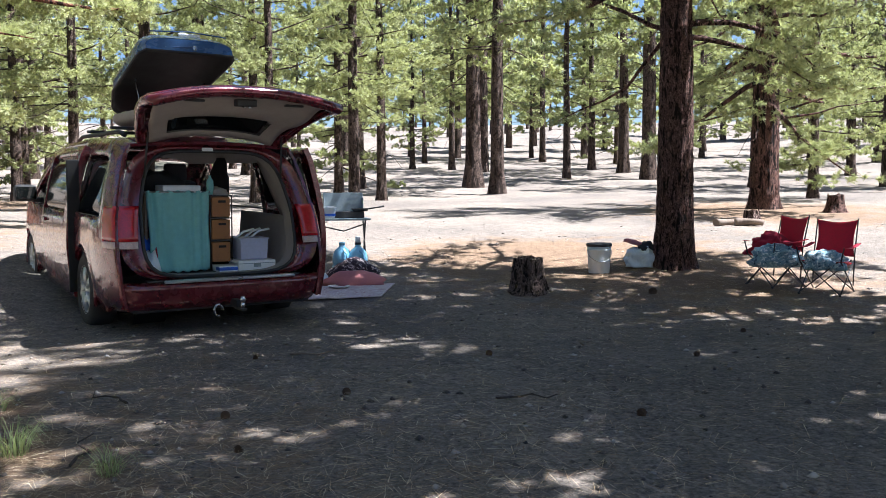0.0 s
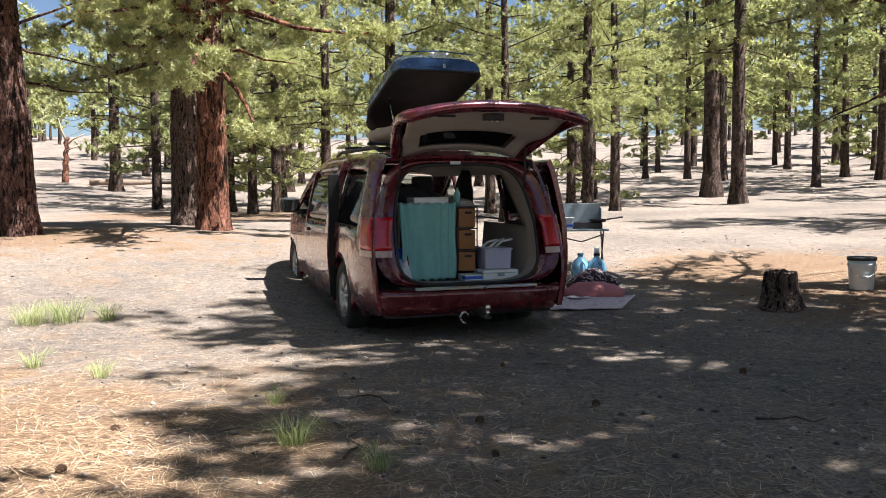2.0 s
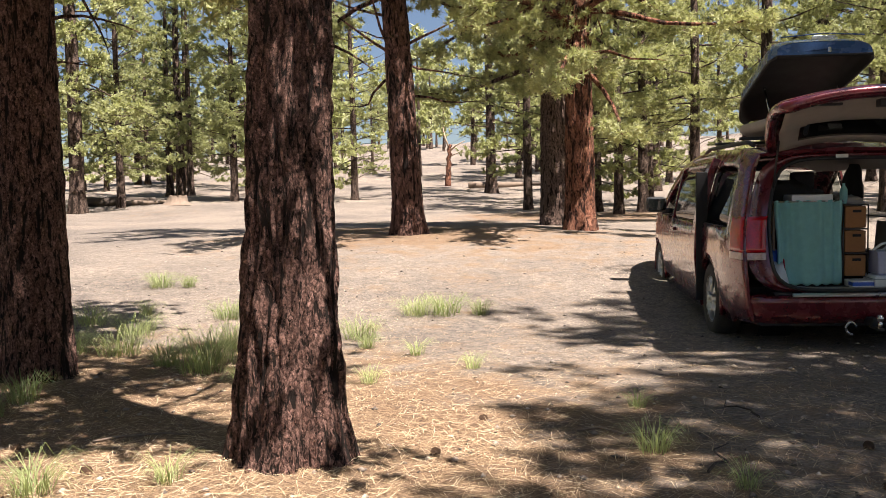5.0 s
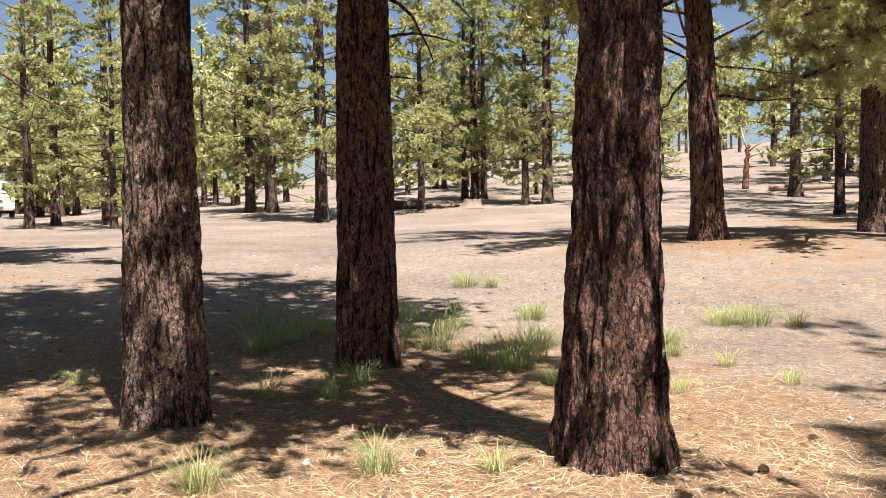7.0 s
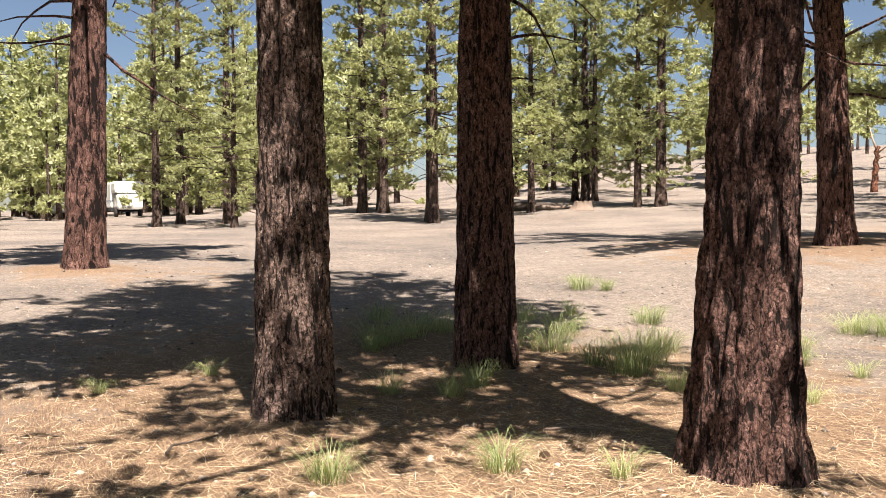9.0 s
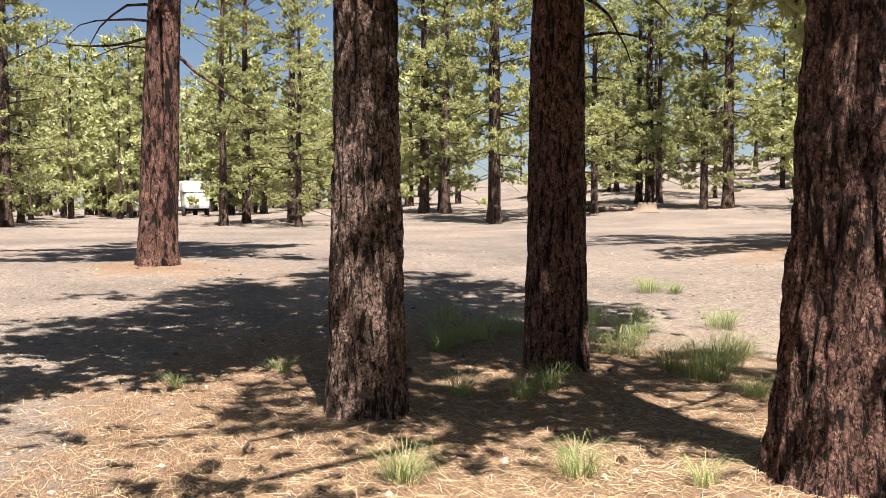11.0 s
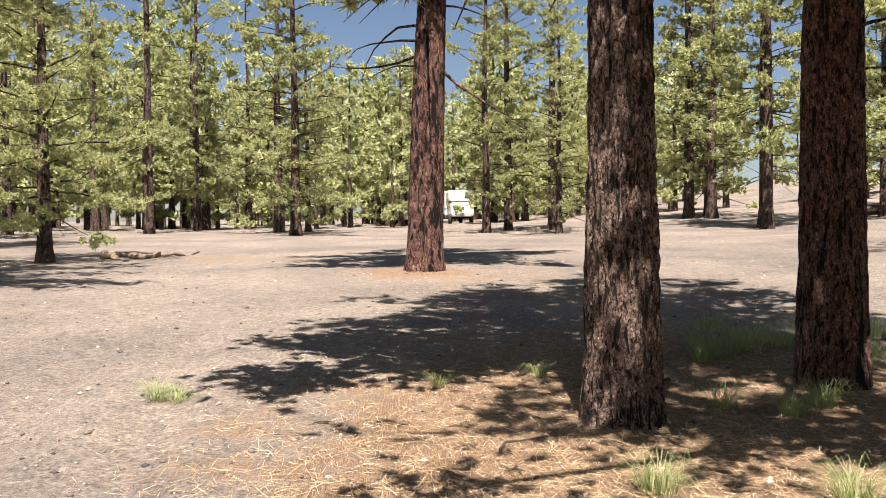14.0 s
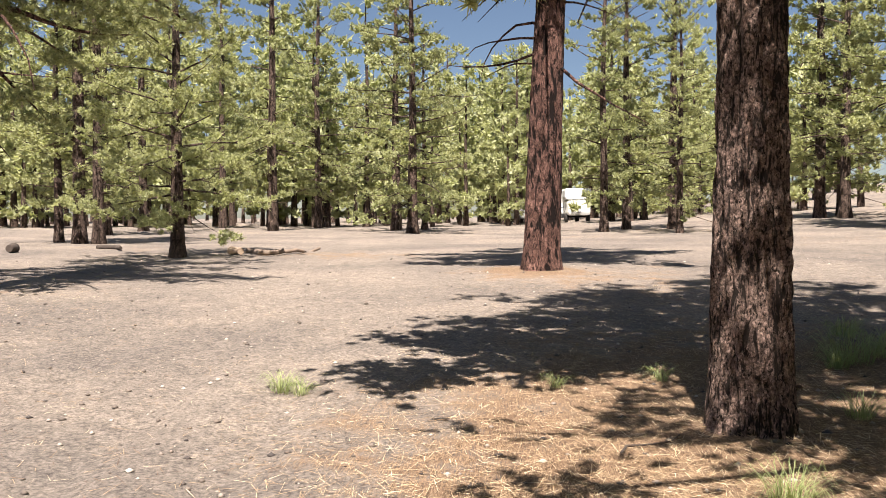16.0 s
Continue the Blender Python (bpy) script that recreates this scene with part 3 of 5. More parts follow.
# pines outside the view whose crowns shade the clearing
SHADE = [(4.25, 7.4, 1.2), (5.3, 5.3, 0.92), (4.0, 3.7, 0.73), (3.6, 2.0, 0.66), (7.2, 8.6, 1.1), (7.6, 5.0, 0.9)]
over = pine_meshes(40, 14, 0.19, 3.8, 3.1, 36, 2300, 10, 0.26, 0.052, BARK, 30, 16, dead=0, dead_from=2.5)
roof = None
for x, y, s in SHADE:
    m = stand(x, y, rng.random() * 6.28, s)
    if roof:
        copy_thing(roof, m)
    else:
        roof = pine(over, m, "tall pine whose crown shades the clearing", "shading pines")


def far_woods():
    """The forest beyond, trees too many to count, as one mesh."""
    r2 = np.random.default_rng(77)
    V, T, M, o = [], [], [], 0
    kinds = []
    for k in range(4):
        H, base, spread = [(15, 4.2, 2.8), (14, 3.4, 2.8), (15, 2.6, 2.9), (11, 1.2, 3.0)][k]
        tv, tf = trunk_arrays(r2, H, 0.2, 6, 5, 0)
        tt = np.array([t for f in tf for t in ((f[0], f[1], f[2]), (f[0], f[2], f[3]))])
        lp = limb_paths(r2, H, base, spread, 30, 0, 2)
        P, D, _ = tuft_points(r2, lp, 215)
        nv, nt = needle_arrays(r2, P, D, 5, 1.0, 0.27)
        v = np.concatenate([np.array(tv), nv])
        t = np.concatenate([tt, nt + len(tv)])
        kinds.append((v, t, np.concatenate([np.zeros(len(tt), int), np.ones(len(nt), int)])))
    count = 0
    while count < 530:
        a = radians(r2.uniform(-45, 140) if count % 3 else r2.uniform(70, 128)) if count < 480 else radians(r2.uniform(140, 315))
        r = (62 + 130 * r2.random() ** 1.2 if count % 3 else r2.uniform(58, 110)) if count < 480 else r2.uniform(25, 80)
        x, y = -math.sin(a) * r, math.cos(a) * r
        if abs(y + 0.3 - CAMP_LINE * (x + 0.3)) < 2.2 and -84 < x < 0:
            continue
        v, t, mi = kinds[int(r2.integers(0, 2 if a < 0.8 else 4))]
        s, tw = r2.uniform(0.7, 1.2), r2.random() * 6.28
        c, sn = math.cos(tw) * s, math.sin(tw) * s
        w = np.stack([v[:, 0] * c - v[:, 1] * sn + x, v[:, 0] * sn + v[:, 1] * c + y, v[:, 2] * s + ground_z(x, y) - 0.2], 1)
        V.append(w), T.append(t + o), M.append(mi)
        o += len(v)
        count += 1
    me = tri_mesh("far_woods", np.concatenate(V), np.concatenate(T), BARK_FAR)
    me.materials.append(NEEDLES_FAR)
    me.polygons.foreach_set("material_index", np.concatenate(M).astype(np.int32))
    tagged(new("far_woods", me), "distant pine forest of green crowns and thin dark trunks", "forest", kind="stuff")


far_woods()


# ---- the red minivan: x to its right, y forward from the rear bumper, z up ----
PAINT = simple("dark_red_paint", (0.115, 0.008, 0.015), 0.26, 0.3, 60, 0.22, 0.0, 1.0)
TRIM = simple("black_plastic", (0.02, 0.02, 0.022), 0.55, 0, 90, 0.3, 0.1)
RUBBER = simple("dusty_rubber", (0.035, 0.032, 0.03), 0.85, 0, 50, 0.4, 0.3)
ALLOY = simple("dusty_alloy", (0.72, 0.71, 0.69), 0.35, 0.6, 40, 0.2)
# steel whitened in its base colour to carry the sky's reflection along the sill
STRIP = simple("sky_whitened_steel", (0.9, 0.91, 0.93), 0.3, 0.85, 60, 0.1)
CHROME = simple("brushed_steel", (0.65, 0.66, 0.68), 0.25, 1.0, 60, 0.15)
BEIGE = simple("grey_beige_trim", (0.34, 0.31, 0.28), 0.75, 0, 120, 0.12, 0.1)
CARPET = simple("dark_carpet", (0.035, 0.037, 0.042), 0.95, 0, 150, 0.4, 0.4)
SEAT = simple("dark_seat_fabric", (0.03, 0.03, 0.034), 0.9, 0, 140, 0.3, 0.3)
NAVY = simple("navy_plastic_shell", (0.03, 0.075, 0.19), 0.26, 0, 50, 0.2, 0.0, 0.5)
BLACK = simple("black_liner", (0.005, 0.005, 0.006), 0.7, 0, 50, 0.3)
TRAY = simple("grey_beige_plastic", (0.3, 0.27, 0.24), 0.6, 0, 50, 0.15)
LENS_RED = simple("red_lens", (0.4, 0.005, 0.01), 0.2, 0, 70, 0.4, 0.0, 0.8)
LENS_CLEAR = simple("clear_lens", (0.5, 0.36, 0.33), 0.2, 0, 70, 0.3, 0.0, 0.8)
WHITE_PLASTIC = simple("white_plastic", (0.74, 0.76, 0.78), 0.45, 0, 30, 0.08)


def tinted_glass(name, tint, see):
    m, n, l, b = mat(name, 0.03)
    b.inputs["Base Color"].default_value = (0.01, 0.012, 0.012, 1)
    b.inputs["Specular IOR Level"].default_value = 0.8
    tr = n.new("ShaderNodeBsdfTransparent")
    tr.inputs["Color"].default_value = (*tint, 1)
    ms = n.new("ShaderNodeMixShader")
    ms.inputs[0].default_value = see
    l.new(b.outputs[0], ms.inputs[1]), l.new(tr.outputs[0], ms.inputs[2])
    l.new(ms.outputs[0], n["Material Output"].inputs["Surface"])
    return m


PRIVACY = tinted_glass("privacy_glass", (0.35, 0.38, 0.36), 0.35)
CLEAR = tinted_glass("clear_glass", (0.85, 0.9, 0.88), 0.75)

VAN_TOP = [(0, 1.67), (0.5, 1.72), (1.5, 1.745), (2.6, 1.73), (3.1, 1.66), (3.5, 1.47), (4.1, 1.10), (4.6, 0.99), (5.0, 0.84), (5.14, 0.66)]
AXLES = (1.08, 4.16)
BELT = 1.04


def van_half(y, z):
    """Half the body's width at a place along it and a height."""
    w = lerp([(0.2, 0.90), (0.45, 0.955), (0.75, 0.975), (1.04, 0.955), (1.3, 0.90), (1.55, 0.835), (1.75, 0.74)], z)
    if y < 0.6:
        w -= 0.085 * ((0.6 - y) / 0.6) ** 2
    if y > 4.2:
        w -= 0.26 * ((y - 4.2) / 0.94) ** 2
    if 0.62 < z < 0.68:
        w -= 0.006
    return w


def van_bottom(y):
    z = 0.24 if y > 0.35 else 0.3
    for a in AXLES:
        d = abs(y - a)
        if d < 0.405:
            z = max(z, 0.33 + math.sqrt(max(0, 0.405 ** 2 - d * d)))
    return z


def rear_shift(y, z):
    s = 0.02 if z < 0.62 else 0.02 + 0.34 * ((z - 0.62) / 1.05) ** 1.2
    return s * max(0.0, 1 - y / 0.7)


def van_rows(y):
    top, bot = lerp(VAN_TOP, y), van_bottom(y)
    belt = min(BELT, top - 0.03)
    head = max(belt + 0.01, top - 0.17)
    zs = [bot + (belt - bot) * k / 7 for k in range(8)] + [belt + (head - belt) * k / 5 for k in range(1, 6)] + [head + (top - 0.035 - head) * k / 3 for k in range(1, 4)]
    return zs, top


def body_point(side, y, row, out=0.0):
    zs, top = van_rows(y)
    if row < len(zs):
        z = zs[row]
        return Vector((side * (van_half(y, z) + out), y + rear_shift(y, z), z))
    k = (row - len(zs) + 1) / 6
    z = top - 0.035 + 0.035 * math.sin(k * 1.5708)
    return Vector((side * (van_half(y, zs[-1]) * (1 - k) + out), y + rear_shift(y, z), z))


VAN_Y = sorted(set([round(0.06 * k, 3) for k in range(86)] + [0.55, 1.44, 1.58, 1.75, 2.9, 2.98, 3.06, 5.14]))
NROWS = 22
PILLARS = {"quarter": (0.36, 1.44), "slider": (1.75, 2.9), "front": (3.06, 3.84)}


def band(a, b):
    return [k for k in range(len(VAN_Y) - 1) if VAN_Y[k] >= a - 1e-6 and VAN_Y[k + 1] <= b + 1e-6]


def skin(side, cols, rows, out=0.0, shift=0.0):
    """A piece of the body's skin, some columns and rows of it."""
    bm = bmesh.new()
    vs = {}

    def at(i, j):
        if (i, j) not in vs:
            p = body_point(side, VAN_Y[i], j, out)
            p.y += shift
            vs[(i, j)] = bm.verts.new(p)
        return vs[(i, j)]
    for i in cols:
        for j in rows:
            q = [at(i, j), at(i + 1, j), at(i + 1, j + 1), at(i, j + 1)]
            bm.faces.new(q if side > 0 else q[::-1]).smooth = True
    return bm


def build_van():
    van = thing("minivan", Matrix.Translation((-1.88, 7.48, -0.1)) @ Matrix.Rotation(radians(33.5), 4, "Z") @ Matrix.Rotation(radians(1.4), 4, "X"),
                "dark red minivan with raised tailgate and open side doors", "car")
    # body shell without windows and doorways
    bm = bmesh.new()
    for side in (-1, 1):
        tmp = bmesh.new()
        vs = {}
        gone = set((i, j) for n, (a, b) in PILLARS.items() for i in band(a, b) for j in range(7, 12))
        gone |= set((i, j) for i in band(1.58, 2.98) for j in range(0, 14))
        shield = set((i, j) for i in band(3.3, 4.08) for j in range(16, NROWS - 1))
        for i in range(len(VAN_Y) - 1):
            for j in range(NROWS - 1):
                if (i, j) in gone or (i, j) in shield:
                    continue
                q = []
                for a, b in ((i, j), (i + 1, j), (i + 1, j + 1), (i, j + 1)):
                    if (a, b) not in vs:
                        vs[(a, b)] = tmp.verts.new(body_point(side, VAN_Y[a], b))
                    q.append(vs[(a, b)])
                tmp.faces.new(q if side > 0 else q[::-1]).smooth = True
        me = bpy.data.meshes.new("t")
        tmp.to_mesh(me)
        tmp.free()
        bm.from_mesh(me)
        bpy.data.meshes.remove(me)
    bmesh.ops.remove_doubles(bm, verts=bm.verts[:], dist=0.002)
    thicken(bm, 0.025)
    body = part("body", bm, PAINT, van)
    # fixed windows
    for side in (-1, 1):
        part("window", thicken(skin(side, band(*PILLARS["quarter"]), range(7, 12), -0.008), 0.006), PRIVACY, van, "dark tinted quarter window")
        part("window", thicken(skin(side, band(*PILLARS["front"]), range(7, 12), -0.008), 0.006), CLEAR, van)
    part("windscreen", thicken(sheet(lambda u, v: body_point(-1 if u < 0.5 else 1, 3.3 + 0.78 * v, NROWS - 1 if abs(u - 0.5) < 1e-6 else int(NROWS - 1 - round(abs(u - 0.5) * 12 * 0.833))) - Vector((0, 0, 0.012)), 12, 8), 0.006), CLEAR, van)
    # sliding doors: the off-side one fully back, the near-side one pushed out and a little open
    for side, out, shift in ((1, 0.155, -1.2), (-1, 0.085, -0.20)):
        cols = band(1.58, 2.98)
        bm = skin(side, cols, [j for j in range(0, 14)], out, shift)
        bmesh.ops.delete(bm, geom=[f for f in bm.faces if 1.75 < f.calc_center_median().y - shift < 2.9 and BELT < f.calc_center_median().z < 1.57], context="FACES")
        thicken(bm, 0.05)
        door = part("sliding_door", bm, PAINT, van, "dark red sliding door, standing open")
        part("window", thicken(skin(side, band(1.75, 2.9), range(7, 12), out - 0.01, shift), 0.006), PRIVACY, door, "dark tinted window")
        y = 2.8 + shift
        part("handle", box((0.03, 0.2, 0.035), (side * (van_half(2.8, 0.93) + out + 0.012), y, 0.93), 0.012), PAINT, door)
        if side < 0:
            # door edge, widened and blackened to stand for the shaded doorway gap beside it
            part("edge_gap_strip", box((0.11, 0.03, 1.24), (side * (van_half(1.6, 0.9) + out - 0.062), 1.585 + shift, 0.91), 0.01), BLACK, door, "black strip for the door edge and the dark doorway gap")
    part("handle", box((0.03, 0.2, 0.035), (-van_half(3.2, 0.93) - 0.012, 3.2, 0.93), 0.012), PAINT, van)
    part("handle", box((0.03, 0.2, 0.035), (van_half(3.2, 0.93) + 0.012, 3.2, 0.93), 0.012), PAINT, van)
    # door shut lines and side rub strips
    for side in (-1, 1):
        part("rub_strip", tube([(side * (van_half(y, 0.6) + 0.004), y, 0.6) for y in [3.02 + 0.1 * k for k in range(8)]], 0.012, 5), TRIM, van)
        part("belt_moulding", tube([(side * (van_half(y, BELT) + 0.003), y + rear_shift(y, BELT), BELT) for y in [0.5 + 0.1 * k for k in range(35)]], 0.009, 5), TRIM, van)
        mir = part("mirror", box((0.25, 0.14, 0.19), (side * 1.09, 3.62, 1.17), 0.06), TRIM, van, "black door mirror")
        part("mirror_arm", box((0.14, 0.07, 0.06), (side * 0.95, 3.64, 1.09), 0.02), TRIM, mir)
        part("mirror_glass", box((0.2, 0.008, 0.14), (side * 1.09, 3.547, 1.17), 0.003), PRIVACY, mir)
        part("roof_rail", tube([(side * 0.66, 0.75 + 0.2 * k, 1.765 + (0.02 if 0 < k < 10 else -0.02)) for k in range(11)], 0.02, 6), TRIM, van)
        for a in AXLES:
            part("wheel_arch", tube([(side * (van_half(a, 0.6) - 0.01), a + 0.405 * math.cos(t), 0.33 + 0.405 * math.sin(t)) for t in [radians(-12 + 12 * k) for k in range(18)]], 0.02, 6), PAINT, van)
            part("arch_liner", lathe([(0.40, -0.3), (0.41, 0.0)], 24, cap=False), BLACK, van).matrix_basis = Matrix.Translation((side * 0.62, a, 0.34)) @ Matrix.Rotation(radians(90), 4, "Y") @ Matrix.Scale(side, 4, (0, 0, 1))
    # rear face round the opening
    def outer(t):
        c, s = math.cos(t), math.sin(t)
        k = (abs(c) ** 5 + abs(s) ** 5) ** -0.2
        z = 1.09 + 0.58 * s * k
        return Vector((c * k * (van_half(0, z) - 0.005) / 1.0, 0.01 + rear_shift(0, z), z))

    def inner(t):
        c, s = math.cos(t), math.sin(t)
        k = (abs(c) ** 5 + abs(s) ** 5) ** -0.2
        z = 1.07 + 0.54 * s * k
        return Vector((c * k * lerp([(0.6, 0.69), (1.1, 0.68), (1.6, 0.58)], z), 0.05 + rear_shift(0, z), z))
    part("rear_frame", sheet(lambda u, v: outer(u * 6.28318).lerp(inner(u * 6.28318), v) + Vector((0, 0.03 * math.sin(v * 3.14), 0)), 72, 6), PAINT, van)
    part("door_seal", tube([inner(6.28318 * k / 60) + Vector((0, 0.005, 0)) for k in range(61)], 0.016, 6, False), TRIM, van, "black rubber seal")
    part("opening_trim", sheet(lambda u, v: inner(u * 6.28318) * (1 - 0.02 * v) + Vector((0, 0.02 + 0.16 * v, 0.02 * v)), 72, 3), BEIGE, van)
    # bumper with step and steel strip
    def bumper(u, v):
        x = (u - 0.5) * 2
        z = lerp([(0, 0.25), (0.15, 0.27), (0.3, 0.34), (0.75, 0.47), (0.9, 0.505), (1, 0.505)], v)
        d = lerp([(0, 0.16), (0.15, 0.06), (0.3, 0.0), (0.75, -0.01), (0.9, 0.03), (1, 0.16)], v)
        w = van_half(0.1, z) + 0.035
        return Vector((math.copysign(w * math.sin(abs(x) * 1.5708) ** 0.85 if x else 0, x), d - 0.03 + 0.42 * (1 - math.cos(abs(x) ** 3 * 1.35)), z))
    part("bumper", thicken(sheet(bumper, 40, 14), 0.015), PAINT, van)
    part("step_pad", box((1.36, 0.11, 0.016), (0, 0.065, 0.51), 0.006), TRIM, van)
    part("steel_strip", box((1.16, 0.035, 0.02), (0.03, -0.022, 0.507), 0.006, Euler((0.35, 0, 0)).to_matrix()), STRIP, van, "steel sill strip, its colour whitened for the reflected sky")
    part("valance", box((1.6, 0.3, 0.1), (0, 0.2, 0.29), 0.04), TRIM, van)
    hitch = part("tow_hitch", box((0.06, 0.3, 0.06), (0.05, 0.0, 0.3), 0.006), TRIM, van)
    part("ball_mount", box((0.05, 0.2, 0.02), (0.05, -0.16, 0.26), 0.005), RUBBER, hitch)
    bm = lathe([(0.015, 0), (0.018, 0.04), (0.012, 0.045), (0.024, 0.06), (0.027, 0.078), (0.02, 0.098), (0.005, 0.105)], 12)
    bmesh.ops.translate(bm, vec=(0.05, -0.22, 0.27), verts=bm.verts)
    part("tow_ball", bm, CHROME, hitch)
    part("hook", tube([(-0.08 + 0.04 * math.cos(t), 0.02, 0.23 + 0.05 * math.sin(t)) for t in [0.5 * k for k in range(11)]], 0.012, 6), CHROME, hitch)
    # tail lamps wrapped round the corners
    for side in (-1, 1):
        def tl(z0, z1, grow):
            def f(u, v):
                z = z0 + (z1 - z0) * v
                y = 0.34 * u
                if u > 0.25:
                    return Vector((side * (van_half(y, z) + grow), y - 0.06 + rear_shift(y, z), z))
                k = u / 0.25
                return Vector((side * ((van_half(0.085, z) - 0.17) * (1 - k) + (van_half(0.085, z) + grow) * k), 0.005 - grow + 0.02 * k * k + rear_shift(0, z), z))
            return thicken(sheet(f, 14, 8), 0.02)
        lampo = part("tail_lamp", tl(0.85, 1.14, 0.022), LENS_RED, van, "red tail lamp")
        part("reverse_lamp", tl(0.79, 0.848, 0.018), LENS_CLEAR, lampo, "clear reversing lamp")
    # raised tailgate
    H0, TILT = Vector((0, 0.42, 1.715)), radians(17)

    def gate(u, v, lift):
        x = (u - 0.5) * 2
        w = lerp([(0, 0.60), (0.25, 0.68), (0.6, 0.76), (0.9, 0.79), (1, 0.76)], v)
        along = v * 1.08
        up = 0.10 * (1 - abs(x) ** 2.4) + 0.08 * math.sin(v * 3.14) - 0.16 * max(0, v - 0.75) ** 1.5 + lift
        return H0 + Vector((x * w, -along * math.cos(TILT) + math.sin(TILT) * up * 0.3, along * math.sin(TILT) + up))
    gate_skin = sheet(lambda u, v: gate(u, v, 0), 24, 20)
    tg = part("tailgate", thicken(gate_skin, 0.05), PAINT, van, "raised dark red tailgate")
    rim = bmesh.new()
    edge = [(0.0, k / 12) for k in range(13)] + [(k / 16, 1.0) for k in range(1, 17)] + [(1.0, 1 - k / 12) for k in range(1, 13)]
    tube([gate(u, v, -0.05) for u, v in edge], 0.045, 8, True, rim)
    part("tailgate_edge", rim, PAINT, tg)
    hole = lambda i, j: not (4 <= i <= 19 and 2 <= j <= 6)
    part("inner_trim", thicken(sheet(lambda u, v: gate(0.05 + 0.9 * u, 0.04 + 0.90 * v, -0.085 + 0.03 * math.sin(v * 9)), 24, 20, keep=hole), 0.012), BEIGE, tg, "grey-beige inner trim panel")
    part("rear_window", thicken(sheet(lambda u, v: gate(0.17 + 0.66 * u, 0.11 + 0.27 * v, -0.078), 12, 8), 0.006), PRIVACY, tg, "dark rear window")
    c = gate(0.5, 0.86, -0.13)
    lat = part("latch", box((0.17, 0.09, 0.06), c, 0.012), TRIM, tg)
    for dx in (-0.025, 0.025):
        bm = lathe([(0.014, 0), (0.014, 0.01)], 10)
        bmesh.ops.translate(bm, vec=c + Vector((dx, -0.03, -0.042)), verts=bm.verts)
        part("pin", bm, CHROME, lat)
    for u in (0.24, 0.78):
        part("grab_slot", box((0.16, 0.05, 0.02), gate(u, 0.83, -0.105), 0.008), TRIM, tg)
    for side in (-1, 1):
        part("strut", tube([(side * 0.62, 0.30, 1.35), gate(0.5 + side * 0.45, 0.2, -0.09)], 0.009, 8), TRIM, tg, "black gas strut")
    part("sticker", box((0.1, 0.004, 0.03), (-0.05, 0.345, 1.625), 0.001), WHITE_PLASTIC, van, "small white sticker")
    # wheels
    for a in AXLES:
        for side in (-1, 1):
            w = part("wheel", lathe([(0.21, -0.1), (0.235, -0.11), (0.30, -0.115), (0.335, -0.095), (0.347, -0.06), (0.35, 0), (0.347, 0.06), (0.335, 0.095), (0.30, 0.115), (0.235, 0.11), (0.21, 0.1)], 40, cap=False), RUBBER, van)
            w.matrix_basis = Matrix.Translation((side * 0.86, a, 0.345)) @ Matrix.Rotation(radians(90 * side), 4, "Y")
            part("rim", lathe([(0.2, -0.1), (0.19, 0.0), (0.205, 0.09), (0.22, 0.105), (0.226, 0.1)], 40, cap=False), ALLOY, w)
            part("brake_disc", lathe([(0.0001, 0.0), (0.17, 0.0), (0.17, 0.02), (0.0001, 0.02)], 24, cap=False), RUBBER, w)
            part("hub_cap", lathe([(0.06, 0.05), (0.06, 0.085), (0.03, 0.096), (0.0005, 0.097)], 16, cap=False), ALLOY, w)
            for k in range(5):
                t = 6.28318 * k / 5 + 0.3
                bm = bmesh.new()
                for dt in (-0.13, 0.13):
                    tube([(0.05 * math.cos(t), 0.05 * math.sin(t), 0.085), (0.13 * math.cos(t + dt * 0.7), 0.13 * math.sin(t + dt * 0.7), 0.09), (0.205 * math.cos(t + dt), 0.205 * math.sin(t + dt), 0.08)], [0.022, 0.018, 0.02], 6, True, bm)
                part("spoke", bm, ALLOY, w)
    # cabin
    part("floor_pan", box((1.6, 3.7, 0.06), (0, 2.2, 0.50), 0.01), CARPET, van, "dark carpeted load floor")
    part("underbody", box((1.5, 4.6, 0.16), (0, 2.6, 0.33), 0.05), BLACK, van)
    part("headliner", sheet(lambda u, v: Vector(((u - 0.5) * 1.34, 0.5 + 2.7 * v, 1.6 - 0.08 * (abs(u - 0.5) * 2) ** 4)), 10, 6), BEIGE, van)
    for side in (-1, 1):
        def wall(u, v):
            z = 0.53 + 0.49 * v
            return Vector((side * (0.66 + 0.08 * v - 0.05 * math.sin(u * 3.14) * (1 - v)), 0.2 + 1.3 * u + 0.1 * v, z))
        part("side_trim", thicken(sheet(wall, 12, 8), 0.02), BEIGE, van, "grey-beige moulded side trim")
        part("pillar_trim", thicken(sheet(lambda u, v: Vector((side * (0.74 - 0.16 * v), 0.24 + 0.3 * u + 0.25 * v, 1.02 + 0.56 * v)), 4, 8), 0.02), BEIGE, van)
        seat = part("front_seat", box((0.5, 0.16, 0.66), (side * 0.38, 2.9, 1.0), 0.06, Euler((0.2, 0, 0)).to_matrix()), SEAT, van, "dark fabric front seat")
        part("headrest", box((0.26, 0.1, 0.2), (side * 0.38, 2.8, 1.42), 0.04), SEAT, seat)
        part("seat_base", box((0.5, 0.5, 0.2), (side * 0.38, 3.15, 0.7), 0.06), SEAT, seat)
    part("dashboard", box((1.5, 0.5, 0.3), (0, 3.95, 0.92), 0.1), TRIM, van)
    return van


van = build_van()
M_VAN = van.matrix_basis.copy()


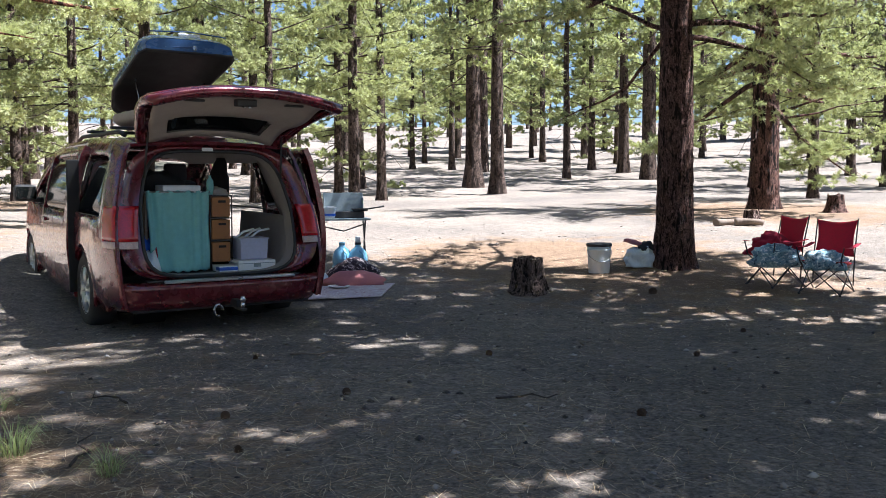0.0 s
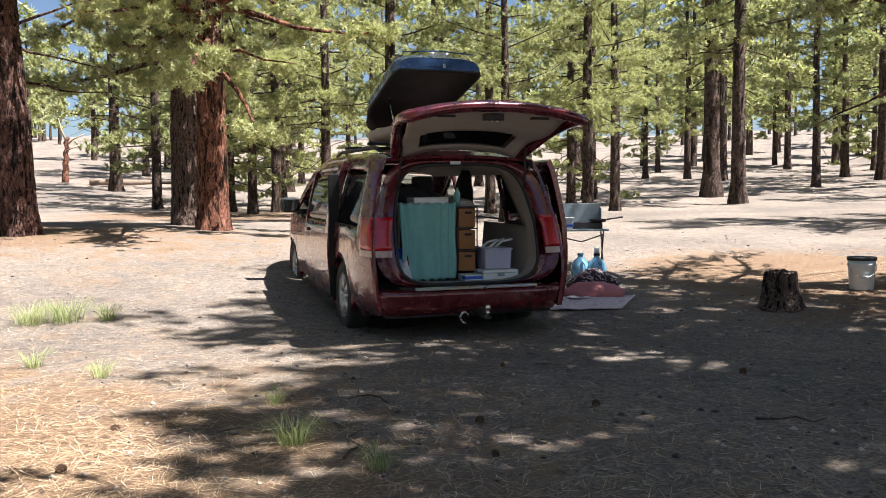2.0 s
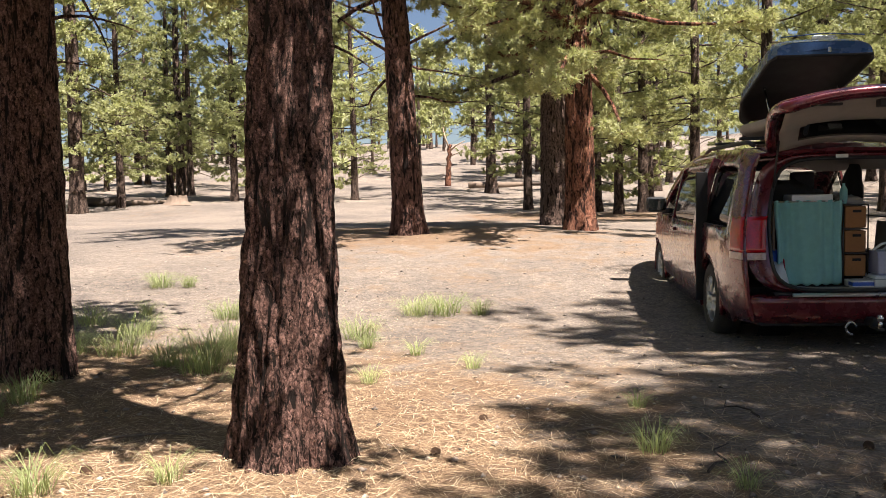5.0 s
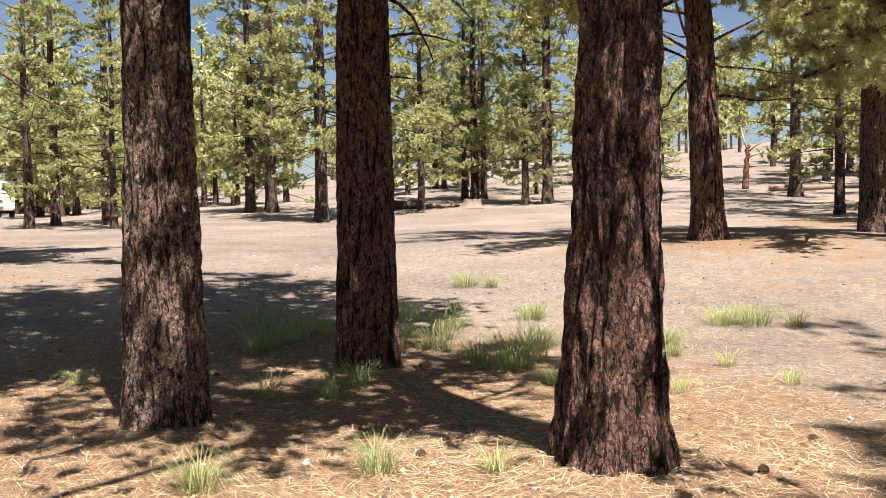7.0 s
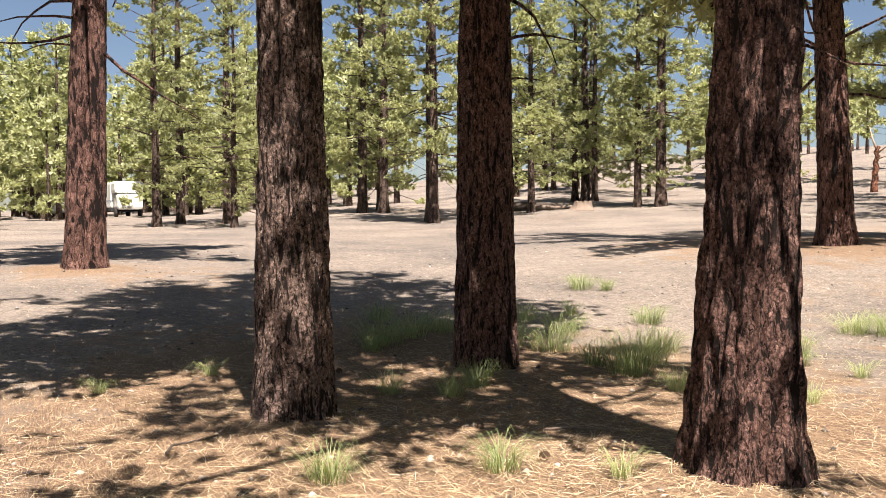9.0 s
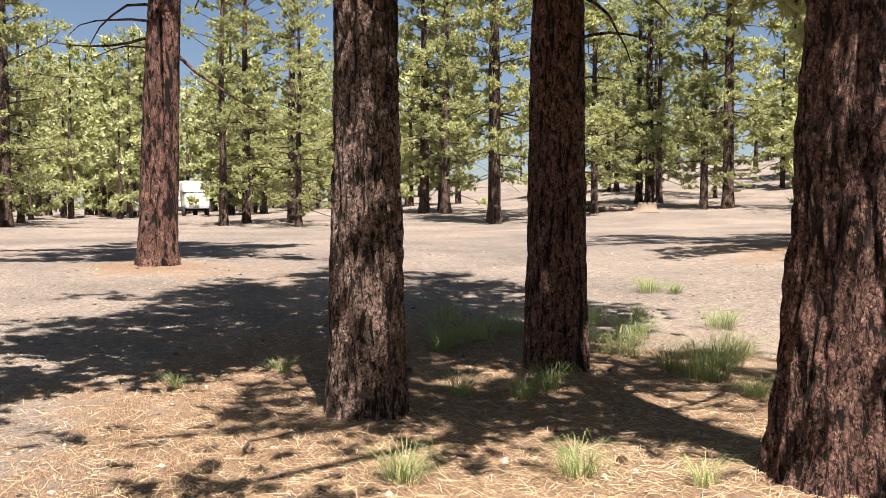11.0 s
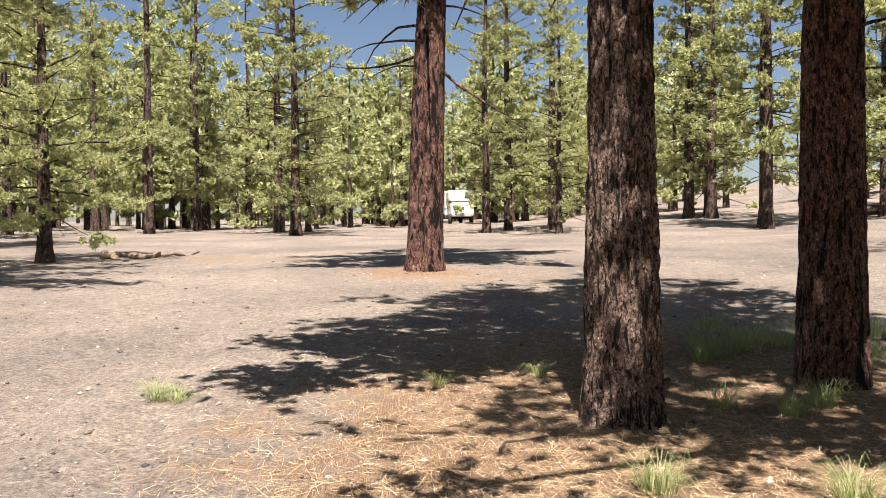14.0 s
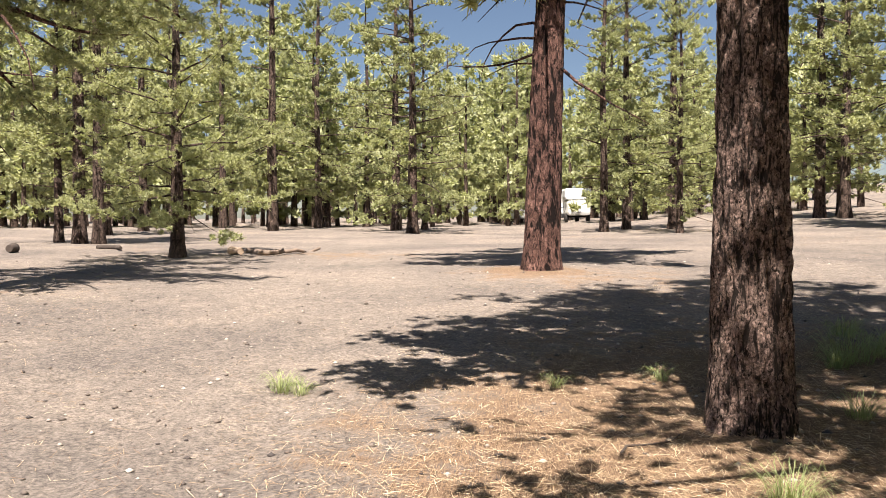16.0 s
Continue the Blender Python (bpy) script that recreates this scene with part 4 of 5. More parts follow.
def in_van(x, y, z, turn=0.0):
    return M_VAN @ Matrix.Translation((x, y, z)) @ Matrix.Rotation(turn, 4, "Z")


# ---- roof box with its lid up ----
def build_roof_box():
    rb = thing("roof_box", in_van(-0.03, 0.78, 1.80), "navy roof cargo box on the van, lid propped open", "cargo box")

    def hull(u, v, depth, flip):
        """u round the section from rim to rim, v along from the rear."""
        y = 2.0 * v
        w = 0.45 * lerp([(0, 0.9), (0.06, 1), (0.6, 0.97), (0.88, 0.72), (1, 0.4)], v)
        d = depth * lerp([(0, 0.55), (0.08, 0.92), (0.3, 1), (0.75, 0.85), (1, 0.25)], v)
        a = math.pi * u
        c, s = math.cos(a), math.sin(a)
        k = (abs(c) ** 4 + abs(s) ** 4) ** -0.25
        return Vector((-w * c * k, y, flip * d * s * k))
    bm = sheet(lambda u, v: hull(u, v, 0.14, -1) + Vector((0, 0, 0.2)), 24, 24)
    bm.faces.new([bm.verts.new(hull(k / 12, 0, 0.14, -1) + Vector((0, 0, 0.2))) for k in range(13)])
    part("tray", thicken(bm, 0.012), TRAY, rb, "grey-beige lower shell")
    lid_m = Matrix.Translation((0, 2.0, 0.24)) @ Matrix.Rotation(radians(-14), 4, "X") @ Matrix.Translation((0, -2.0, 0))
    bm = sheet(lambda u, v: hull(u, v, 0.24, 1), 28, 28)
    bm.faces.new([bm.verts.new(hull(k / 16, 0, 0.24, 1) + Vector((0, 0.004, 0))) for k in range(17)])
    bmesh.ops.remove_doubles(bm, verts=bm.verts[:], dist=0.006)
    lid = part("lid", bm, NAVY, rb, "glossy navy lid, propped open")
    lid.matrix_basis = lid_m
    bm = sheet(lambda u, v: hull(u, v, 0.225, 1) * 0.985 + Vector((0, 0.012, -0.001)), 28, 28)
    part("lining", bm, BLACK, lid)
    part("rim", tube([hull(0, k / 20, 0.2, 1) for k in range(21)] + [hull(1, 1 - k / 20, 0.2, 1) for k in range(21)] + [hull(0, 0, 0.2, 1)], 0.014, 6), BLACK, lid)
    part("badge", box((0.2, 0.004, 0.035), (0.0, -0.004, 0.165), 0.002), CHROME, lid, "pale maker's badge as a plain bar")
    part("lock", box((0.03, 0.01, 0.045), (0.04, -0.006, 0.05), 0.004), CHROME, lid)
    for z in (0.055, 0.205):
        part("ridge", tube([(-0.36 + 0.09 * k, -0.003 + 0.006 * abs(k - 4), z - 0.004 * abs(k - 4)) for k in range(9)], 0.006, 6), NAVY, lid)
    for x in (-0.34, 0.34):
        part("prop", tube([(x, 0.5, 0.2), (x, 0.72, 0.52)], 0.008, 6), CHROME, rb)
    for y in (0.45, 1.5):
        part("crossbar", box((1.34, 0.06, 0.03), (0.03, y, 0.03), 0.01), TRIM, rb)
    return rb


build_roof_box()


# ---- cloths and small materials ----
def print_cloth(name, a, b, c, scale):
    """A printed fabric of three colours in soft blotches."""
    m, n, l, bs = mat(name, 0.95)
    v = coords(n, l)
    f = tex_noise(n, l, v, scale, 4, 0.6, 1.2)
    l.new(ramp(n, l, f, [(0.36, a), (0.42, b), (0.54, b), (0.6, c)]), bs.inputs["Base Color"])
    bump(n, l, bs, tex_noise(n, l, v, 220, 2), 0.3, 0.004)
    return m


TEAL = simple("teal_curtain_cloth", (0.24, 0.5, 0.5), 0.9, 0, 180, 0.12, 0.3)
RED_CLOTH = simple("red_canvas", (0.55, 0.012, 0.04), 0.8, 0, 160, 0.18, 0.25)
DARK_RED = simple("dark_red_fleece", (0.3, 0.008, 0.03), 0.95, 0, 90, 0.25, 0.4)
PINK = simple("faded_pink_cushion", (0.52, 0.2, 0.2), 0.9, 0, 70, 0.15, 0.3)
BLUE_PRINT = print_cloth("blue_white_print", (0.03, 0.06, 0.12), (0.22, 0.34, 0.42), (0.75, 0.78, 0.78), 17)
DARK_PRINT = print_cloth("dark_patterned_cloth", (0.02, 0.018, 0.02), (0.05, 0.03, 0.04), (0.6, 0.5, 0.48), 22)
RUG_PRINT = print_cloth("faded_rug_weave", (0.36, 0.2, 0.23), (0.55, 0.45, 0.46), (0.66, 0.6, 0.6), 26)
JUG_BLUE = simple("blue_water_jug", (0.22, 0.47, 0.66), 0.2, 0, 40, 0.15, 0.0, 0.5)
LILAC = simple("frosted_bin_plastic", (0.42, 0.44, 0.6), 0.4, 0, 40, 0.1)
CARD = simple("brown_cardboard", (0.3, 0.14, 0.055), 0.85, 0, 60, 0.15, 0.1)
GREY_METAL = simple("blue_grey_enamel", (0.26, 0.31, 0.34), 0.4, 0.2, 40, 0.15)
BLUE = simple("bright_blue_plastic", (0.02, 0.09, 0.5), 0.4, 0, 50, 0.2)
STEEL_TUBE = simple("dark_steel_tube", (0.06, 0.055, 0.055), 0.4, 0.6, 60, 0.2)
WOOD_GREY = simple("weathered_wood", (0.2, 0.15, 0.115), 0.9, 0, 34, 0.4, 0.7)
WOOD_CUT = simple("pale_cut_wood", (0.38, 0.28, 0.2), 0.9, 0, 40, 0.3, 0.5)
WOOD_DARK = simple("charred_dark_wood", (0.06, 0.045, 0.036), 0.95, 0, 34, 0.5, 0.8)
CONE_BROWN = simple("pine_cone_brown", (0.09, 0.05, 0.028), 0.85, 0, 60, 0.4, 0.4)
SHEER = simple("white_bag_film", (0.72, 0.76, 0.82), 0.3, 0, 40, 0.1, 0.1)
RV_WHITE = simple("camper_white", (0.8, 0.8, 0.78), 0.4, 0, 5, 0.06)


def on_ground(x, y, turn=0.0, lift=0.0):
    return Matrix.Translation((x, y, surface(x, y)[0] + lift)) @ Matrix.Rotation(turn, 4, "Z")


def lump(size, seed, amp=0.25, freq=2.2, level=3, flat=0.25):
    """A soft heap: a ball pressed, creased and flattened below."""
    bm = bmesh.new()
    bmesh.ops.create_icosphere(bm, subdivisions=level, radius=1)
    for v in bm.verts:
        p = v.co.copy()
        k = 1 + amp * noise.noise(p * freq + Vector((seed, 0, 0))) + amp * 0.5 * noise.noise(p * freq * 2.6 + Vector((0, seed, 0)))
        crease = abs(noise.noise(p * 3.1 + Vector((seed, seed, 0))))
        q = p * k * (0.9 + 0.25 * min(crease * 3, 0.5))
        q.z = max(q.z, -flat)
        v.co = Vector((q.x * size[0], q.y * size[1], (q.z + flat) * size[2]))
    for f in bm.faces:
        f.smooth = True
    return bm


def single(name, bm, material, m, label, category, group=""):
    ob = part(name, bm, material, None)
    ob.matrix_basis = m
    return tagged(ob, label, category, group)


# ---- what stands in the back of the van ----
def curtain(u, v):
    x = -0.28 + 0.56 * u * (1 - 0.06 * v) + 0.03 * v
    fold = 0.018 * math.sin(u * 34 + 2 * math.sin(u * 7)) * (1 - 0.55 * v) + 0.02 * math.sin(u * 9 + v * 3) * v
    return Vector((x, -0.012 - fold - 0.03 * v + 0.012 * math.sin(v * 9 + u * 4), 0.71 * (1 - v) + 0.012 + 0.008 * math.sin(u * 40)))


cs = thing("curtained_shelf", in_van(-0.30, 0.42, 0.532), "storage shelf hung with a teal cloth curtain", "shelf")
part("curtain", thicken(sheet(curtain, 70, 26), 0.004), TEAL, cs, "gathered teal curtain")
part("top_board", box((0.56, 0.4, 0.02), (0.0, 0.22, 0.705), 0.004), WOOD_CUT, cs)
for x in (-0.27, 0.27):
    part("side_board", box((0.02, 0.4, 0.69), (x, 0.22, 0.347), 0.003), WOOD_CUT, cs)
part("curtain_rod", tube([(-0.29, -0.01, 0.715), (0.29, -0.01, 0.715)], 0.006, 6), CHROME, cs)
single("plastic_tray", box((0.34, 0.26, 0.055), (0, 0, 0.028), 0.012), WHITE_PLASTIC, in_van(-0.25, 0.58, 1.25), "white plastic tray on the curtained shelf", "tray")
single("sleeping_bag", lump((0.26, 0.3, 0.2), 4.0, 0.3), SEAT, in_van(-0.3, 1.05, 1.18), "dark rolled bedding heaped behind the shelf", "bedding")
st = thing("drawer_stack", in_van(0.085, 0.55, 0.60), "stack of three brown cardboard drawers", "drawers")
for k in range(3):
    d = part("drawer", box((0.17, 0.3, 0.18), (0, 0, 0.1 + 0.205 * k), 0.008), CARD, st)
    part("finger_hole", box((0.07, 0.006, 0.022), (0.01, -0.151, 0.15 + 0.205 * k), 0.004), BLACK, d)
    part("shelf_edge", box((0.2, 0.32, 0.012), (0, 0, 0.2045 * (k + 1)), 0.003), STEEL_TUBE, st)
for x in (-0.1, 0.1):
    part("post", tube([(x, -0.15, -0.06), (x, -0.15, 0.62)], 0.006, 6), STEEL_TUBE, st)
single("folded_cloth", lump((0.1, 0.1, 0.06), 6.0, 0.4), BEIGE, in_van(0.1, 0.55, 1.215), "crumpled pale cloth on the drawer stack", "cloth")
single("bottle", lathe([(0.03, 0), (0.032, 0.1), (0.03, 0.13), (0.012, 0.16), (0.012, 0.18)], 14), TEAL, in_van(0.02, 0.5, 1.215), "small teal bottle on the drawer stack", "bottle")
sb = thing("flat_box", in_van(0.09, 0.33, 0.532), "flat blue and white carton on the load floor", "box")
part("carton", box((0.17, 0.2, 0.055), (0, 0, 0.028), 0.004), WHITE_PLASTIC, sb)
part("sleeve", box((0.172, 0.1, 0.03), (0, -0.052, 0.03), 0.002), BLUE, sb)
wc = thing("storage_case", in_van(0.36, 0.36, 0.532), "white plastic case with a grey latch", "case")
part("case_body", box((0.36, 0.26, 0.095), (0, 0, 0.048), 0.014), WHITE_PLASTIC, wc)
part("case_lid_line", box((0.364, 0.264, 0.006), (0, 0, 0.068), 0.001), GREY_METAL, wc)
part("latch", box((0.07, 0.012, 0.03), (0, -0.134, 0.05), 0.004), GREY_METAL, wc)
lb = thing("storage_bin", in_van(0.355, 0.4, 0.63), "frosted lilac-grey bin holding white utensils", "bin")
bm = box((0.27, 0.24, 0.19), (0, 0, 0.095), 0.012, taper=0.06)
part("bin_body", bm, LILAC, lb)
part("bin_rim", box((0.285, 0.255, 0.014), (0, 0, 0.19), 0.005), LILAC, lb)
for k, (a, b, c) in enumerate([(-0.14, 0.0, 0.05), (-0.05, 0.05, 0.28), (0.02, -0.05, -0.1)]):
    part("utensil", tube([(a, 0.02 * k, 0.19), (a + 0.08, 0.02 * k, 0.25), (a + 0.18, 0.02 * k + c * 0.2, 0.27)], 0.012, 6), WHITE_PLASTIC, lb)
single("shopping_bag", lump((0.09, 0.12, 0.16), 9.0, 0.35), SHEER, in_van(-0.56, 0.4, 0.532), "pale blue plastic bag beside the curtain", "bag")
single("blue_pouch", lump((0.07, 0.08, 0.09), 12.0, 0.4), BLUE, in_van(-0.575, 0.48, 0.74), "bright blue pouch on a plastic bag", "pouch")
single("tent_pole", tube([(-0.0, 0, 0), (-0.03, 0.12, 0.62)], 0.008, 6), DARK_RED, in_van(-0.61 + 0.12, 0.36, 0.532), "thin red pole leaning beside the curtain", "pole")
single("duffel_bag", lump((0.17, 0.3, 0.2), 15.0, 0.25), SEAT, in_van(0.42, 1.1, 0.532), "black duffel bag at the back of the load floor", "bag")
single("hanging_jacket", lump((0.07, 0.2, 0.32), 17.0, 0.3, flat=0.9), SEAT, in_van(0.5, 1.62, 0.98), "dark jacket hung in the open doorway", "jacket")

# ---- camp kitchen beside the van ----
T0 = on_ground(-1.4, 12.05, radians(10))
tb = thing("folding_table", T0, "low folding camp table with thin steel legs", "table")
part("tabletop", box((0.84, 0.5, 0.03), (-0.05, 0, 0.56), 0.008), GREY_METAL, tb)
for x in (-0.42, 0.3):
    part("leg", tube([(x, -0.2, 0.0), (x, 0.2, 0.55)], 0.011, 6), STEEL_TUBE, tb)
    part("leg", tube([(x, 0.2, 0.0), (x, -0.2, 0.55)], 0.011, 6), STEEL_TUBE, tb)
part("brace", tube([(-0.42, -0.19, 0.5), (0.0, -0.19, 0.4), (0.3, -0.19, 0.5)], 0.009, 6), STEEL_TUBE, tb)
sv = thing("camp_stove", T0 @ Matrix.Translation((0.02, 0.08, 0.576)), "blue-grey camp stove with raised wind lid", "stove")
part("stove_body", box((0.56, 0.3, 0.09), (0, 0, 0.045), 0.012), STEEL_TUBE, sv)
part("wind_lid", box((0.56, 0.016, 0.3), (0, 0.15, 0.2), 0.006), GREY_METAL, sv, "raised blue-grey lid")
for x in (-0.27, 0.27):
    part("side_flap", box((0.012, 0.2, 0.2), (x, 0.06, 0.18), 0.004), GREY_METAL, sv)
fp = thing("frying_pan", T0 @ Matrix.Translation((0.24, -0.06, 0.668)), "black frying pan on the camp stove", "pan")
part("pan_bowl", lathe([(0.001, 0), (0.1, 0), (0.125, 0.04), (0.12, 0.04), (0.098, 0.006), (0.001, 0.006)], 24, cap=False), BLACK, fp)
part("pan_handle", tube([(0.12, -0.01, 0.035), (0.22, -0.03, 0.05), (0.33, -0.05, 0.07)], [0.012, 0.01, 0.014], 6), BLACK, fp)
tr = thing("dish_tub", T0 @ Matrix.Translation((-0.24, -0.14, 0.576)), "white plastic dish tub with a blue stripe", "tub")
part("tub", box((0.27, 0.2, 0.15), (0, 0, 0.075), 0.02, taper=0.12), WHITE_PLASTIC, tr)
part("tub_rim", box((0.29, 0.22, 0.014), (0, 0, 0.15), 0.006), WHITE_PLASTIC, tr)
part("stripe", box((0.262, 0.19, 0.03), (0, -0.004, 0.05), 0.003), BLUE, tr)
for x, y, cap, lab in ((-1.25, 10.64, False, "blue plastic water jug with a narrow neck"), (-1.05, 10.62, True, "blue plastic water jug with a white pump cap")):
    jug = thing("water_jug", on_ground(x, y), lab, "jug", "water jugs")
    part("jug_body", lathe([(0.1, 0.0), (0.118, 0.012), (0.12, 0.07), (0.112, 0.08), (0.12, 0.09), (0.12, 0.16), (0.112, 0.17), (0.12, 0.18), (0.12, 0.25), (0.112, 0.29), (0.085, 0.34), (0.045, 0.375), (0.034, 0.385), (0.034, 0.41)], 28), JUG_BLUE, jug)
    part("collar", lathe([(0.04, 0.405), (0.04, 0.43), (0.03, 0.435)], 18), BLACK if cap else JUG_BLUE, jug)
    if cap:
        part("pump_cap", lathe([(0.032, 0.435), (0.032, 0.5), (0.026, 0.51)], 18), WHITE_PLASTIC, jug)
    part("jug_handle", tube([(0.03, -0.1, 0.34), (0.07, -0.125, 0.3), (0.075, -0.13, 0.24), (0.05, -0.115, 0.2)], 0.012, 6), JUG_BLUE, jug)
single("patterned_blanket", lump((0.31, 0.15, 0.22), 21.0, 0.25, 3.0), DARK_PRINT, on_ground(-1.08, 10.36), "rumpled black blanket with pale pattern", "blanket")
single("floor_cushion", lump((0.36, 0.16, 0.14), 23.0, 0.12, 1.6), PINK, on_ground(-1.04, 10.04, 0.05), "long faded pink cushion on the ground", "cushion")
single("white_pillow", lump((0.12, 0.12, 0.13), 25.0, 0.25), WHITE_PLASTIC, on_ground(-1.48, 10.15), "small crumpled white pillow by the van", "pillow")
single("plate", lathe([(0.001, 0.006), (0.09, 0.006), (0.13, 0.02), (0.13, 0.024), (0.09, 0.01), (0.001, 0.01)], 24, cap=False), WHITE_PLASTIC, on_ground(-1.19, 9.8, 0, 0.02), "white plate by the cushion", "plate")


def rug(u, v):
    x, y = -1.62 + 0.95 * u + 0.1 * v, 9.0 + 0.85 * v + 0.28 * u
    return Vector((x, y, surface(x, y)[0] + 0.016 + 0.012 * noise.noise(Vector((x * 5, y * 5, 2)))))


single("rug", thicken(sheet(rug, 30, 26), 0.008), RUG_PRINT, Matrix(), "faded pink and white patterned rug on the soil", "rug")

# ---- bucket, bag, chairs ----
bk = thing("bucket", on_ground(1.96, 10.8), "white plastic bucket with a black lid", "bucket")
part("pail", lathe([(0.125, 0.0), (0.13, 0.008), (0.146, 0.28), (0.152, 0.285), (0.152, 0.3), (0.147, 0.305), (0.15, 0.34)], 32), WHITE_PLASTIC, bk)
part("lid", lathe([(0.154, 0.335), (0.16, 0.34), (0.16, 0.365), (0.153, 0.375), (0.135, 0.368), (0.001, 0.366)], 32), TRIM, bk, "black lid")
part("bail", tube([(0.155 * math.cos(t), -0.155 * abs(math.sin(t)) - 0.004, 0.29 - 0.14 * abs(math.sin(t))) for t in [math.pi * k / 14 for k in range(15)]], 0.004, 5), CHROME, bk)
part("bail_grip", tube([(-0.045, -0.161, 0.15), (0.045, -0.161, 0.15)], 0.01, 8), WHITE_PLASTIC, bk)
bag = thing("rubbish_bag", on_ground(2.58, 11.06), "white plastic bag of camp odds and ends", "bag")
part("bag_film", lump((0.24, 0.2, 0.22), 31.0, 0.28, 2.6, 4), SHEER, bag)
part("bag_contents", lump((0.1, 0.1, 0.09), 33.0, 0.4), SEAT, bag, "dark clothing at the bag's mouth").matrix_basis = Matrix.Translation((0.02, -0.05, 0.2))
part("cap_peak", lump((0.16, 0.1, 0.05), 35.0, 0.3), PINK, bag, "pale pink cloth").matrix_basis = Matrix.Translation((-0.1, 0.03, 0.27)) @ Matrix.Rotation(0.3, 4, "Y")


def chair(m, label, sag=0.05):
    """A folding camp chair, front towards -y."""
    c = thing("folding_chair", m, label, "chair", "red folding chairs")
    seat = sheet(lambda u, v: Vector(((u - 0.5) * 0.5, -0.24 + 0.46 * v, 0.43 - 0.05 * v - sag * math.sin(u * 3.14) * (0.6 + 0.4 * v) + 0.006 * noise.noise(Vector((u * 9, v * 9, 1))))), 14, 14)
    part("seat", thicken(seat, 0.006), RED_CLOTH, c)
    back = sheet(lambda u, v: Vector(((u - 0.5) * (0.5 - 0.06 * math.sin(v * 3.14)), 0.22 + 0.1 * v + 0.06 * math.sin(u * 3.14), 0.46 + 0.46 * v - 0.035 * math.sin(u * 3.14) * v)), 14, 14)
    part("backrest", thicken(back, 0.006), RED_CLOTH, c)
    for s in (-1, 1):
        part("leg", tube([(s * 0.25, -0.25, 0.0), (s * 0.25, 0.2, 0.42)], 0.009, 6), STEEL_TUBE, c)
        part("leg", tube([(s * 0.25, 0.27, 0.0), (s * 0.25, -0.24, 0.42)], 0.009, 6), STEEL_TUBE, c)
        part("front_brace", tube([(s * 0.25, -0.25, 0.02), (-s * 0.22, -0.25, 0.42)], 0.008, 6), STEEL_TUBE, c)
        part("rear_brace", tube([(s * 0.25, 0.26, 0.02), (-s * 0.22, 0.22, 0.42)], 0.008, 6), STEEL_TUBE, c)
        part("back_pole", tube([(s * 0.25, 0.2, 0.1), (s * 0.25, 0.23, 0.5), (s * 0.25, 0.33, 0.94)], 0.009, 6), STEEL_TUBE, c)
        part("arm_post", tube([(s * 0.25, -0.24, 0.42), (s * 0.29, -0.26, 0.6)], 0.009, 6), STEEL_TUBE, c)
        part("armrest", thicken(sheet(lambda u, v: Vector((s * (0.25 + 0.06 * u), -0.28 + 0.55 * v, 0.6 - 0.03 * math.sin(v * 3.14) + 0.03 * v)), 3, 10), 0.006), RED_CLOTH, c)
        for y in (-0.25, 0.27):
            bm = lathe([(0.016, 0), (0.016, 0.02), (0.01, 0.025)], 8)
            bmesh.ops.translate(bm, vec=(s * 0.25, y, -0.004), verts=bm.verts)
            part("foot", bm, TRIM, c)
    return c


CHAIR = Matrix.Scale(0.85, 4)
C1, C2 = on_ground(3.75, 9.71, radians(-70)) @ CHAIR, on_ground(4.11, 9.19, radians(-44)) @ CHAIR
chair(C1, "red folding camp chair with a jacket slung over it", 0.08)
chair(C2, "red folding camp chair with a blue blanket")


single("blanket", lump((0.27, 0.33, 0.2), 51.0, 0.3, 2.2, 4, 0.5), BLUE_PRINT, C1 @ Matrix.Translation((0.12, -0.08, 0.27)), "blue and white printed blanket over a chair seat", "blanket", "printed blankets")
single("blanket", lump((0.25, 0.26, 0.16), 57.0, 0.3, 2.2, 4, 0.5), BLUE_PRINT, C2 @ Matrix.Translation((0, -0.08, 0.31)), "blue and white printed blanket folded on a chair", "blanket", "printed blankets")
single("jacket", lump((0.3, 0.24, 0.22), 41.0, 0.45, 2.4, 4), DARK_RED, C1 @ Matrix.Translation((-0.08, 0.02, 0.4)), "dark red jacket heaped on the folding chair", "jacket")


